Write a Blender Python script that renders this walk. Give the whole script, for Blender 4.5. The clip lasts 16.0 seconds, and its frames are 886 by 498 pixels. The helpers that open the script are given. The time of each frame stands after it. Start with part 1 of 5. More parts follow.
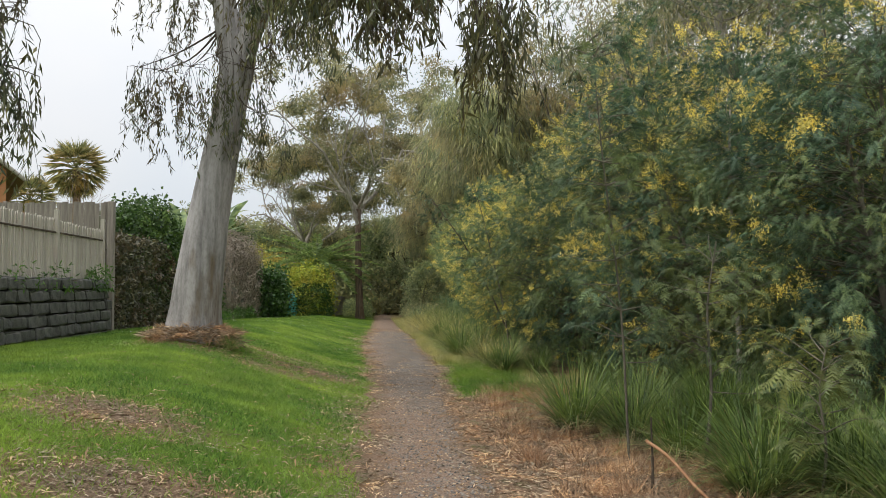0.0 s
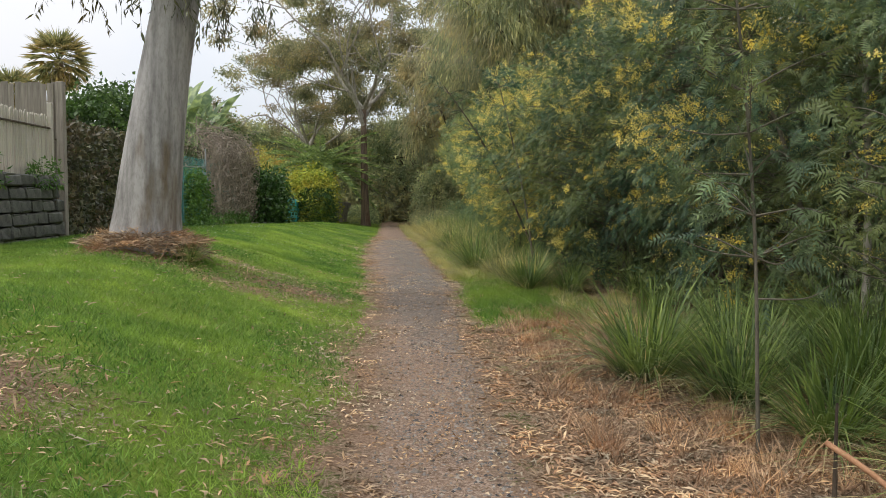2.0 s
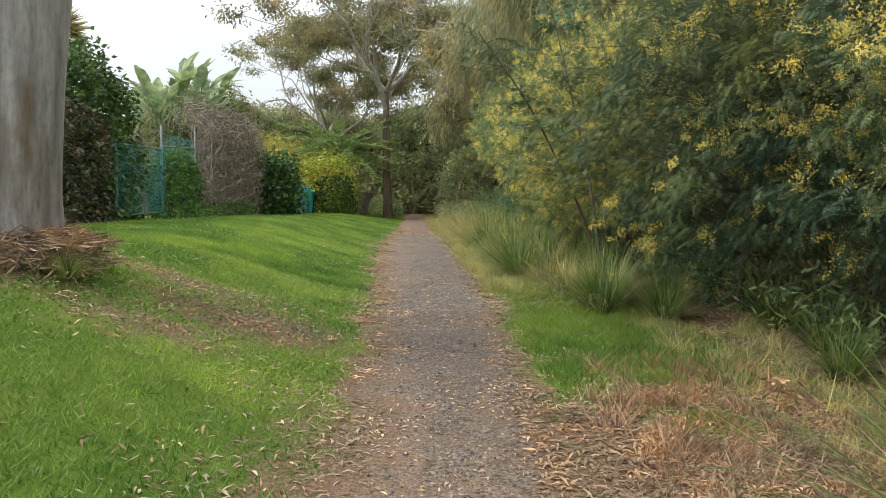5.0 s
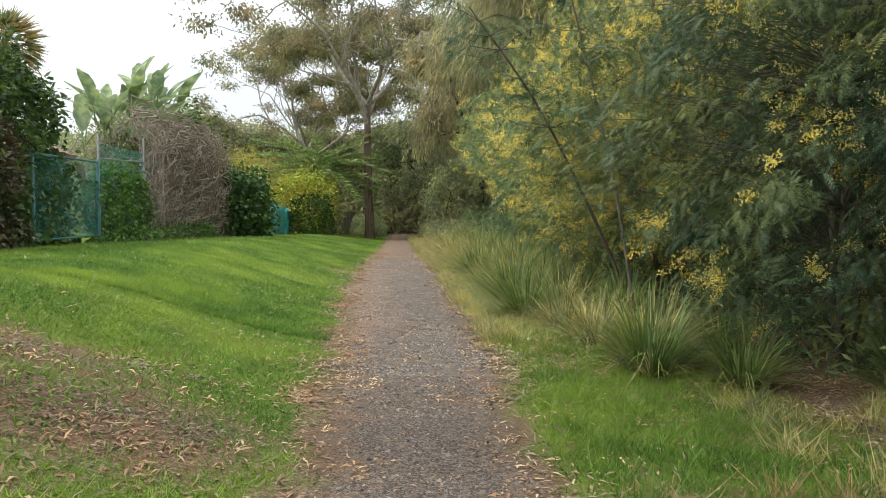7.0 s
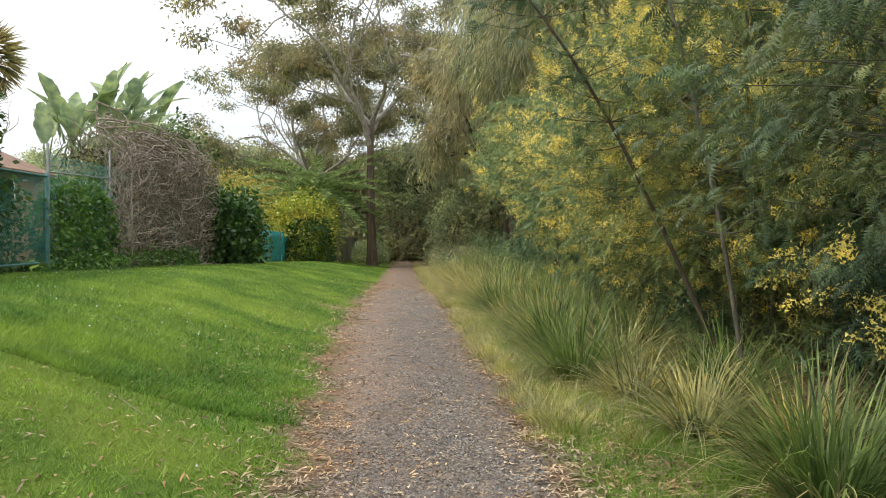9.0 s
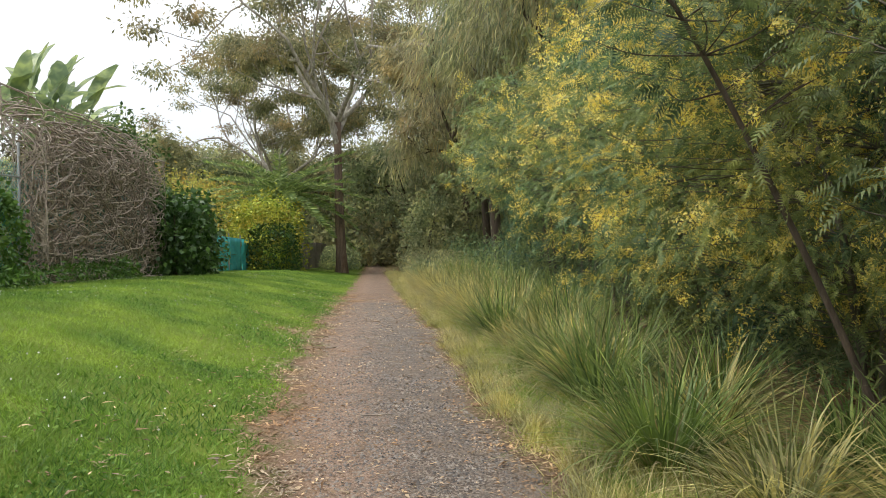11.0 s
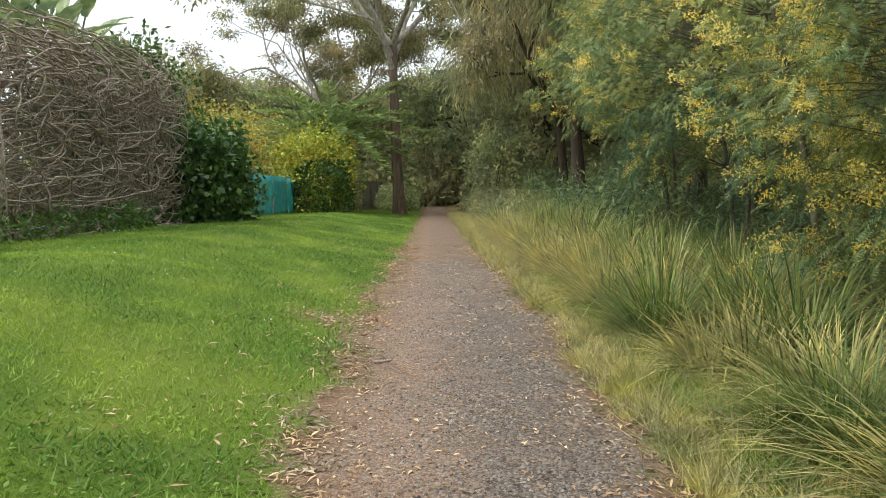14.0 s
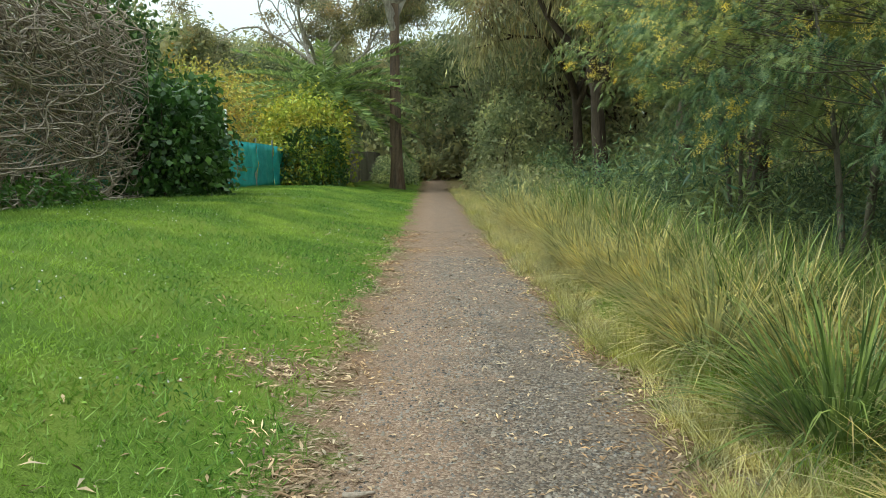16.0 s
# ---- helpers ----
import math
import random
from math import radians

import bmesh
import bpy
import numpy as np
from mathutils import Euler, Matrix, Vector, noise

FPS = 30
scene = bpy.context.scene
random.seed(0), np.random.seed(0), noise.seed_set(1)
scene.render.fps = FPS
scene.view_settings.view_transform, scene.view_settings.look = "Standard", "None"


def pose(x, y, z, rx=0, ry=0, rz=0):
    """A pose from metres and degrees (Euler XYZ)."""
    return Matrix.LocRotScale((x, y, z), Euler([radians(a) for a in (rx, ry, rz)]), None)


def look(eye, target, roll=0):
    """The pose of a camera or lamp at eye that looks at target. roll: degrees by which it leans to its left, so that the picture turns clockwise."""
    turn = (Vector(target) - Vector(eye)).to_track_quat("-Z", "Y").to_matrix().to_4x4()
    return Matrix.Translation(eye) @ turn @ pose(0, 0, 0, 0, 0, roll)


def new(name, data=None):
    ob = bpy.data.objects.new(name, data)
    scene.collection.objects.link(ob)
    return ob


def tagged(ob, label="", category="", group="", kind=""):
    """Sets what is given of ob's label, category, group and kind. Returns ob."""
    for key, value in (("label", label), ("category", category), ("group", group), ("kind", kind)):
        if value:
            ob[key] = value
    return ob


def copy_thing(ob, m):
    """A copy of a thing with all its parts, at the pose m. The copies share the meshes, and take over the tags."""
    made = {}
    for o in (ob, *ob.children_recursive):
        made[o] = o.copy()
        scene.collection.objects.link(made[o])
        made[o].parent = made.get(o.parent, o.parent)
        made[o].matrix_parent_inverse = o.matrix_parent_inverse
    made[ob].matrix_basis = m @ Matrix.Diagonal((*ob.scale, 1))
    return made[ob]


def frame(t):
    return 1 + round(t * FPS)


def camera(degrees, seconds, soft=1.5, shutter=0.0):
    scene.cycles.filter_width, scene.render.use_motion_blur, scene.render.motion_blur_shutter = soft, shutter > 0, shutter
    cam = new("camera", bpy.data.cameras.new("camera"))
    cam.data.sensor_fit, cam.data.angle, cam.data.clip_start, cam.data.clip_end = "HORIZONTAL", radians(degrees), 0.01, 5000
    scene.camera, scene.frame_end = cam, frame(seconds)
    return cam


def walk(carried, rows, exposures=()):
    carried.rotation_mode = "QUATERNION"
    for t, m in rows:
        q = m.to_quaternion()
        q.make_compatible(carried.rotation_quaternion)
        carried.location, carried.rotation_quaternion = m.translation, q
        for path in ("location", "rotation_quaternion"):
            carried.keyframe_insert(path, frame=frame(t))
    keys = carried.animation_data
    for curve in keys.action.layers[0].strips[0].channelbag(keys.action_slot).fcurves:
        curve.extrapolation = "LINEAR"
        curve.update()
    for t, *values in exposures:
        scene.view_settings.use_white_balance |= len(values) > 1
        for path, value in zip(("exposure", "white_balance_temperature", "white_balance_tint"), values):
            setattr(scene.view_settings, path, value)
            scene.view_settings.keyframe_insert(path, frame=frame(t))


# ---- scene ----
cam = camera(58.0, 16.0, 0.75)
METRES, EYE, TILT, LEAN, TURN = 24.6, 1.5, 0.0, 0.0, -4.3
ROWS = [
    (0.0, 0.0, 0.0, 0.0, 0.01, 2.78, 0.28),
    (0.5, -0.0017, 0.0299, -0.0003, 2.32, 2.14, -0.11),
    (1.0, -0.0014, 0.0611, -0.002, 1.9, -0.32, -0.73),
    (1.5, -0.0032, 0.0944, -0.0048, 0.85, -3.19, -0.92),
    (2.0, -0.004, 0.1255, -0.0052, 0.64, -3.8, -0.34),
    (2.5, -0.0044, 0.1572, -0.0056, 0.38, -3.18, -0.04),
    (3.0, -0.0059, 0.189, -0.0068, 0.3, -2.72, 0.11),
    (3.5, -0.0069, 0.22, -0.0075, 0.46, -3.38, -0.41),
    (4.0, -0.0084, 0.2525, -0.0092, 2.26, -4.83, -0.85),
    (6.5, -0.0147, 0.4066, -0.0127, 2.19, -3.29, 0.15),
    (7.0, -0.0152, 0.4386, -0.0133, 1.54, -3.03, -0.07),
    (7.5, -0.0137, 0.4705, -0.0135, 1.47, -2.27, -0.14),
    (8.0, -0.0173, 0.5008, -0.0141, 2.75, -1.41, -0.45),
    (10.5, -0.036, 0.6537, -0.0164, -0.33, -0.97, 0.3),
    (11.0, -0.0383, 0.6856, -0.0162, -0.29, -0.87, 0.68),
    (11.5, -0.0405, 0.7163, -0.0156, 0.07, -1.49, 0.51),
    (12.0, -0.0435, 0.7461, -0.0158, 1.15, -3.45, -0.51),
    (12.5, -0.0475, 0.7759, -0.0173, 1.76, -5.67, -0.62),
    (13.0, -0.052, 0.8067, -0.017, 1.7, -6.75, -0.41),
    (13.5, -0.0573, 0.8383, -0.0161, 2.03, -6.58, -0.04),
    (14.0, -0.061, 0.87, -0.0155, 3.77, -5.33, 1.16),
    (14.5, -0.0646, 0.9009, -0.0155, 4.35, -6.98, 1.42),
    (15.0, -0.0672, 0.9329, -0.016, 5.29, -9.27, 0.22),
    (15.5, -0.0722, 0.9642, -0.016, 5.39, -8.73, -0.57),
    (16.0, -0.076, 0.9949, -0.0152, 3.71, -7.3, -0.41),
]
walk(cam, [(t, pose(0, 0, EYE, TILT, LEAN, TURN) @ pose(METRES * x, METRES * y, METRES * z, 90 + pitch, roll, yaw)) for t, x, y, z, yaw, pitch, roll in ROWS], ((0.0, -0.28, 6450, 11), (1.5, -0.18, 6450, 13), (3.5, -0.08, 6400, 12), (7.0, 0.1, 6400, 11), (10.5, 0.1, 6500, 12), (12.5, 0.02, 6550, 13), (14.5, 0.15, 6400, 7), (16.0, 0.14, 6200, -3)))

# ---- light ----
scene.view_settings.exposure = 0.0
world = bpy.data.worlds.new("overcast_sky")
scene.world = world
world.use_nodes = True
wn, wl = world.node_tree.nodes, world.node_tree.links
wn.clear()
w_out = wn.new("ShaderNodeOutputWorld")
w_bg = wn.new("ShaderNodeBackground")
w_sky = wn.new("ShaderNodeTexSky")
w_sky.sky_type = "NISHITA"
w_sky.sun_disc = False
SUN_EL, SUN_AZ = radians(52), radians(-104)      # from the left
w_sky.sun_elevation = SUN_EL
w_sky.sun_rotation = SUN_AZ
w_str = wn.new("ShaderNodeVectorMath")
w_str.operation = "SCALE"
w_str.inputs["Scale"].default_value = 0.12
w_mix = wn.new("ShaderNodeMix")
w_mix.data_type = "RGBA"
w_mix.inputs["Factor"].default_value = 0.9
w_cloud = wn.new("ShaderNodeTexNoise")
w_cloud.inputs["Scale"].default_value = 2.2
w_cloud.inputs["Detail"].default_value = 5
w_ramp = wn.new("ShaderNodeValToRGB")
w_ramp.color_ramp.elements[0].position = 0.35
w_ramp.color_ramp.elements[0].color = (0.86, 0.92, 0.97, 1)
w_ramp.color_ramp.elements[1].position = 0.62
w_ramp.color_ramp.elements[1].color = (1.0, 1.0, 0.99, 1)
w_tc = wn.new("ShaderNodeTexCoord")
wl.new(w_tc.outputs["Generated"], w_cloud.inputs["Vector"])
wl.new(w_cloud.outputs["Fac"], w_ramp.inputs["Fac"])
wl.new(w_sky.outputs["Color"], w_str.inputs[0])
wl.new(w_str.outputs["Vector"], w_mix.inputs[6])
wl.new(w_ramp.outputs["Color"], w_mix.inputs[7])
# an overcast sky: brightest overhead, dimmer towards the horizon
w_sep = wn.new("ShaderNodeSeparateXYZ")
w_rise = wn.new("ShaderNodeMapRange")
w_rise.inputs["From Min"].default_value, w_rise.inputs["From Max"].default_value = 0.0, 1.0
w_rise.inputs["To Min"].default_value, w_rise.inputs["To Max"].default_value = 0.95, 2.15
wl.new(w_tc.outputs["Generated"], w_sep.inputs[0])
wl.new(w_sep.outputs["Z"], w_rise.inputs["Value"])
wl.new(w_rise.outputs["Result"], w_bg.inputs["Strength"])
wl.new(w_mix.outputs[2], w_bg.inputs["Color"])
wl.new(w_bg.outputs["Background"], w_out.inputs["Surface"])

sun = new("sun", bpy.data.lights.new("sun", "SUN"))
sun.data.energy = 1.7
sun.data.angle = radians(16)
sun.data.color = (1.0, 0.95, 0.86)
sun_dir = Vector((math.sin(SUN_AZ) * math.cos(SUN_EL), math.cos(SUN_AZ) * math.cos(SUN_EL), math.sin(SUN_EL)))
sun.matrix_world = look(sun_dir * 60, (0, 0, 0))

# ---- materials ----


def srgb(r, g, b):
    return tuple(((c / 255 + 0.055) / 1.055) ** 2.4 if c > 10 else c / 255 / 12.92 for c in (r, g, b)) + (1.0,)


def tree_of(name):
    m = bpy.data.materials.new(name)
    m.use_nodes = True
    nt = m.node_tree
    nt.nodes.clear()
    out = nt.nodes.new("ShaderNodeOutputMaterial")
    b = nt.nodes.new("ShaderNodeBsdfPrincipled")
    nt.links.new(b.outputs[0], out.inputs[0])
    return m, nt, b, out


def ramp_node(nt, fac, stops):
    r = nt.nodes.new("ShaderNodeValToRGB")
    e = r.color_ramp.elements
    while len(e) < len(stops):
        e.new(0.5)
    for el, (p, c) in zip(e, stops):
        el.position, el.color = p, c
    nt.links.new(fac, r.inputs["Fac"])
    return r.outputs["Color"]


def noise_node(nt, vec, scale, detail=4, rough=0.55, stretch=None):
    if stretch:
        mp = nt.nodes.new("ShaderNodeMapping")
        mp.inputs["Scale"].default_value = stretch
        nt.links.new(vec, mp.inputs["Vector"])
        vec = mp.outputs[0]
    n = nt.nodes.new("ShaderNodeTexNoise")
    n.inputs["Scale"].default_value, n.inputs["Detail"].default_value, n.inputs["Roughness"].default_value = scale, detail, rough
    nt.links.new(vec, n.inputs["Vector"])
    return n.outputs["Fac"]


def mixc(nt, fac, a, b, blend="MIX"):
    m = nt.nodes.new("ShaderNodeMix")
    m.data_type, m.blend_type = "RGBA", blend
    for sock, v in ((m.inputs[0], fac), (m.inputs[6], a), (m.inputs[7], b)):
        if isinstance(v, (tuple, float, int)):
            sock.default_value = v
        else:
            nt.links.new(v, sock)
    return m.outputs[2]


def math_node(nt, op, a, b=0.0, clamp=False):
    m = nt.nodes.new("ShaderNodeMath")
    m.operation, m.use_clamp = op, clamp
    for sock, v in zip(m.inputs, (a, b)):
        if isinstance(v, (float, int)):
            sock.default_value = v
        else:
            nt.links.new(v, sock)
    return m.outputs[0]


def bump_to(nt, b, height, strength, dist=0.01):
    n = nt.nodes.new("ShaderNodeBump")
    n.inputs["Strength"].default_value, n.inputs["Distance"].default_value = strength, dist
    nt.links.new(height, n.inputs["Height"])
    nt.links.new(n.outputs[0], b.inputs["Normal"])


def leaf_mat(name, c1, c2, c3, patch=0.6, rough=0.5, through_light=0.35, spray=3.2, vary=1.0):
    """Leaf colours: per leaf between c1 and c2, in patches towards c3."""
    m, nt, b, out = tree_of(name)
    geo = nt.nodes.new("ShaderNodeNewGeometry")
    col = mixc(nt, geo.outputs["Random Per Island"], c1, c2)
    n = noise_node(nt, geo.outputs["Position"], patch, 3)
    f = ramp_node(nt, n, [(0.42, (0, 0, 0, 1)), (0.68, (1, 1, 1, 1))])
    col = mixc(nt, f, col, c3)
    # sprays differ in tone: darker and bluer, or brighter and yellower, for light-dark clump contrast
    spray_tone = noise_node(nt, geo.outputs["Position"], spray, 2)
    col = mixc(nt, 1.0, col, ramp_node(nt, spray_tone, [(0.36, (1.1 - 0.46 * vary, 1.1 - 0.38 * vary, 1.1 - 0.34 * vary, 1)), (0.52, (1.1, 1.1, 1.06, 1)), (0.66, (1.1 + 0.5 * vary, 1.1 + 0.42 * vary, 1.1 + 0.16 * vary, 1))]), "MULTIPLY")
    nt.links.new(col, b.inputs["Base Color"])
    b.inputs["Roughness"].default_value = rough
    b.inputs["Specular IOR Level"].default_value = 0.35
    tr = nt.nodes.new("ShaderNodeBsdfTranslucent")
    nt.links.new(col, tr.inputs["Color"])
    mx = nt.nodes.new("ShaderNodeMixShader")
    mx.inputs[0].default_value = through_light
    nt.links.new(b.outputs[0], mx.inputs[1])
    nt.links.new(tr.outputs[0], mx.inputs[2])
    nt.links.new(mx.outputs[0], out.inputs[0])
    return m


def plain_mat(name, c1, c2, scale=8.0, rough=0.8, bump=0.3, stretch=None, metal=0.0, fine=60.0):
    m, nt, b, out = tree_of(name)
    tc = nt.nodes.new("ShaderNodeTexCoord")
    vec = tc.outputs["Object"]
    big = noise_node(nt, vec, scale, 5, 0.6, stretch)
    small = noise_node(nt, vec, fine, 4, 0.6, stretch)
    both = math_node(nt, "ADD", math_node(nt, "MULTIPLY", big, 0.65), math_node(nt, "MULTIPLY", small, 0.35))
    col = ramp_node(nt, both, [(0.34, c1), (0.66, c2)])
    oi = nt.nodes.new("ShaderNodeObjectInfo")
    shade = math_node(nt, "ADD", math_node(nt, "MULTIPLY", oi.outputs["Random"], 0.3), 0.85)
    hsv = nt.nodes.new("ShaderNodeHueSaturation")
    nt.links.new(shade, hsv.inputs["Value"])
    nt.links.new(col, hsv.inputs["Color"])
    nt.links.new(hsv.outputs[0], b.inputs["Base Color"])
    b.inputs["Roughness"].default_value, b.inputs["Metallic"].default_value = rough, metal
    bump_to(nt, b, both, bump, 0.02)
    return m


def gum_bark(name, pale, grey, tan, tan_amount=0.5, relief=0.55):
    """Smooth gum bark: pale with long vertical streaks, tan shed patches, dimples."""
    m, nt, b, out = tree_of(name)
    tc = nt.nodes.new("ShaderNodeTexCoord")
    vec = tc.outputs["Object"]
    streak = noise_node(nt, vec, 2.2, 5, 0.6, (3.2, 3.2, 0.35))
    col = ramp_node(nt, streak, [(0.36, grey), (0.6, pale)])
    patch = noise_node(nt, vec, 1.3, 4, 0.6, (1.6, 1.6, 0.4))
    col = mixc(nt, ramp_node(nt, patch, [(0.5 + 0.2 * (1 - tan_amount), (0, 0, 0, 1)), (0.62 + 0.2 * (1 - tan_amount), (0.9, 0.9, 0.9, 1))]), col, tan)
    fine = noise_node(nt, vec, 26, 5, 0.7, (1, 1, 0.4))
    col = mixc(nt, relief, col, ramp_node(nt, fine, [(0.3, (0.35, 0.33, 0.3, 1)), (0.55, (1, 1, 1, 1))]), "MULTIPLY")
    nt.links.new(col, b.inputs["Base Color"])
    b.inputs["Roughness"].default_value = 0.75
    bump_to(nt, b, math_node(nt, "ADD", streak, math_node(nt, "MULTIPLY", fine, 0.4)), relief, 0.03)
    return m


M = {}
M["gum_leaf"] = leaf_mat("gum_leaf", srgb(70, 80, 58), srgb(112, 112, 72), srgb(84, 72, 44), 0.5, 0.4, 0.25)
# far foliage: colours lifted pale for distance haze and against the crowns' self-shading
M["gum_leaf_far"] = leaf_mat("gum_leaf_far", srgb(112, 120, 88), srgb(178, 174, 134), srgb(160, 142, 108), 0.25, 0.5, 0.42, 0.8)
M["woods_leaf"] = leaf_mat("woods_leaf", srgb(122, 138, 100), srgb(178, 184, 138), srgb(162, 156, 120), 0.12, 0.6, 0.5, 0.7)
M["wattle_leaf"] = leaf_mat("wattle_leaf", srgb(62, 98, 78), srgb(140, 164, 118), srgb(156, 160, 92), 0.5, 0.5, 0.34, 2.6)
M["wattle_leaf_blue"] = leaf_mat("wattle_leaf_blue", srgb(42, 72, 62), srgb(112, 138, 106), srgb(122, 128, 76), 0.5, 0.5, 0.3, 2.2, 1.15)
M["wattle_flower"] = leaf_mat("wattle_flower", srgb(238, 216, 112), srgb(250, 236, 162), srgb(226, 204, 96), 1.5, 0.8, 0.45, 6.0)
M["sheoak_leaf"] = leaf_mat("sheoak_leaf", srgb(128, 140, 104), srgb(188, 188, 144), srgb(176, 164, 128), 0.25, 0.7, 0.48, 0.9)
M["ivy_leaf"] = leaf_mat("ivy_leaf", srgb(36, 60, 32), srgb(100, 132, 70), srgb(60, 92, 44), 1.2, 0.35, 0.25)
M["dark_hedge_leaf"] = leaf_mat("dark_hedge_leaf", srgb(58, 66, 50), srgb(100, 100, 74), srgb(104, 90, 70), 1.2, 0.4, 0.2)
M["bright_leaf"] = leaf_mat("bright_leaf", srgb(64, 100, 46), srgb(106, 138, 64), srgb(80, 114, 48), 1.0, 0.4, 0.3)
M["yellow_leaf"] = leaf_mat("yellow_leaf", srgb(130, 152, 58), srgb(196, 202, 92), srgb(182, 164, 74), 0.8, 0.5, 0.35)
M["orange_leaf"] = leaf_mat("orange_leaf", srgb(146, 158, 84), srgb(200, 196, 110), srgb(206, 160, 84), 0.6, 0.5, 0.35)
M["palm_leaf"] = leaf_mat("palm_leaf", srgb(112, 140, 82), srgb(178, 192, 124), srgb(128, 148, 90), 0.8, 0.4, 0.35)
M["fan_leaf"] = leaf_mat("fan_leaf", srgb(116, 126, 84), srgb(172, 166, 118), srgb(176, 150, 96), 0.6, 0.8, 0.4)
M["banana_leaf"] = leaf_mat("banana_leaf", srgb(128, 150, 108), srgb(176, 188, 152), srgb(142, 160, 110), 1.0, 0.35, 0.4)
M["tussock"] = leaf_mat("tussock", srgb(84, 94, 46), srgb(222, 214, 154), srgb(196, 182, 118), 0.7, 0.4, 0.35)
M["tussock_green"] = leaf_mat("tussock_green", srgb(48, 74, 36), srgb(152, 170, 102), srgb(112, 134, 68), 0.9, 0.4, 0.35)
M["dry_grass"] = leaf_mat("dry_grass", srgb(146, 138, 84), srgb(222, 212, 160), srgb(150, 152, 84), 1.6, 0.7, 0.2)
M["lawn"] = leaf_mat("lawn", srgb(60, 100, 34), srgb(134, 168, 74), srgb(152, 176, 74), 0.5, 0.5, 0.4, 2.2, 0.45)
M["litter"] = leaf_mat("litter", srgb(104, 82, 62), srgb(212, 190, 160), srgb(150, 118, 88), 0.9, 0.75, 0.1)
M["red_litter"] = leaf_mat("red_litter", srgb(122, 94, 74), srgb(206, 174, 142), srgb(160, 122, 92), 1.1, 0.8, 0.1)
M["bark_big"] = gum_bark("bark_big", srgb(172, 168, 164), srgb(124, 121, 118), srgb(112, 97, 76), 0.85, 0.42)
M["bark_far"] = gum_bark("bark_far", srgb(132, 112, 94), srgb(88, 74, 62), srgb(100, 74, 54), 0.7)
M["bark_pale"] = gum_bark("bark_pale", srgb(190, 184, 172), srgb(140, 132, 122), srgb(128, 108, 88), 0.5)
M["bark_dark"] = plain_mat("bark_dark", srgb(54, 46, 38), srgb(98, 86, 72), 5, 0.95, 0.9, (3, 3, 0.5))
M["bark_wattle"] = plain_mat("bark_wattle", srgb(72, 68, 58), srgb(128, 122, 106), 6, 0.9, 0.6, (3, 3, 0.6))
M["twig"] = plain_mat("twig", srgb(98, 88, 80), srgb(190, 176, 160), 9, 0.9, 0.4)
M["stick"] = plain_mat("stick", srgb(134, 92, 62), srgb(184, 140, 104), 9, 0.8, 0.4)
M["bluestone"] = plain_mat("bluestone", srgb(58, 60, 58), srgb(112, 112, 106), 5, 0.9, 0.9, None, 0, 40)
M["mortar"] = plain_mat("mortar", srgb(50, 48, 44), srgb(78, 74, 68), 6, 0.95, 0.5)
M["picket"] = plain_mat("picket", srgb(166, 158, 146), srgb(200, 194, 182), 3, 0.7, 0.2, (6, 6, 0.6))
M["paling"] = plain_mat("paling", srgb(112, 104, 96), srgb(156, 148, 138), 3, 0.9, 0.5, (10, 10, 0.6))
M["gate_paint"] = plain_mat("gate_paint", srgb(52, 104, 104), srgb(92, 140, 138), 6, 0.6, 0.2)
M["wire"] = plain_mat("wire", srgb(30, 128, 128), srgb(70, 168, 164), 4, 0.55, 0.1)
M["grey_metal"] = plain_mat("grey_metal", srgb(120, 124, 122), srgb(164, 166, 164), 6, 0.5, 0.15, None, 0.4)
M["white_paint"] = plain_mat("white_paint", srgb(206, 206, 200), srgb(232, 232, 228), 6, 0.6, 0.1)
M["shade_cloth"] = plain_mat("shade_cloth", srgb(28, 132, 138), srgb(76, 178, 178), 2.2, 0.8, 0.4)
M["brick"] = plain_mat("brick", srgb(158, 118, 86), srgb(196, 158, 120), 3, 0.9, 0.4)
M["brick_orange"] = plain_mat("brick_orange", srgb(168, 108, 70), srgb(204, 148, 104), 4, 0.9, 0.4)
M["roof_tile"] = plain_mat("roof_tile", srgb(112, 88, 74), srgb(150, 122, 102), 3, 0.85, 0.5)
M["palm_bark"] = plain_mat("palm_bark", srgb(112, 94, 74), srgb(158, 138, 112), 5, 0.95, 0.9, (1, 1, 4))
M["glass"] = plain_mat("glass", srgb(40, 48, 52), srgb(60, 70, 74), 2, 0.1, 0.0)
M["pebble"] = leaf_mat("pebble", srgb(56, 54, 54), srgb(150, 142, 134), srgb(112, 102, 94), 2.0, 0.9, 0.0, 9.0, 0.5)
M["hedge_leaf"] = leaf_mat("hedge_leaf", srgb(48, 74, 38), srgb(104, 128, 68), srgb(66, 92, 44), 1.0, 0.4, 0.3)


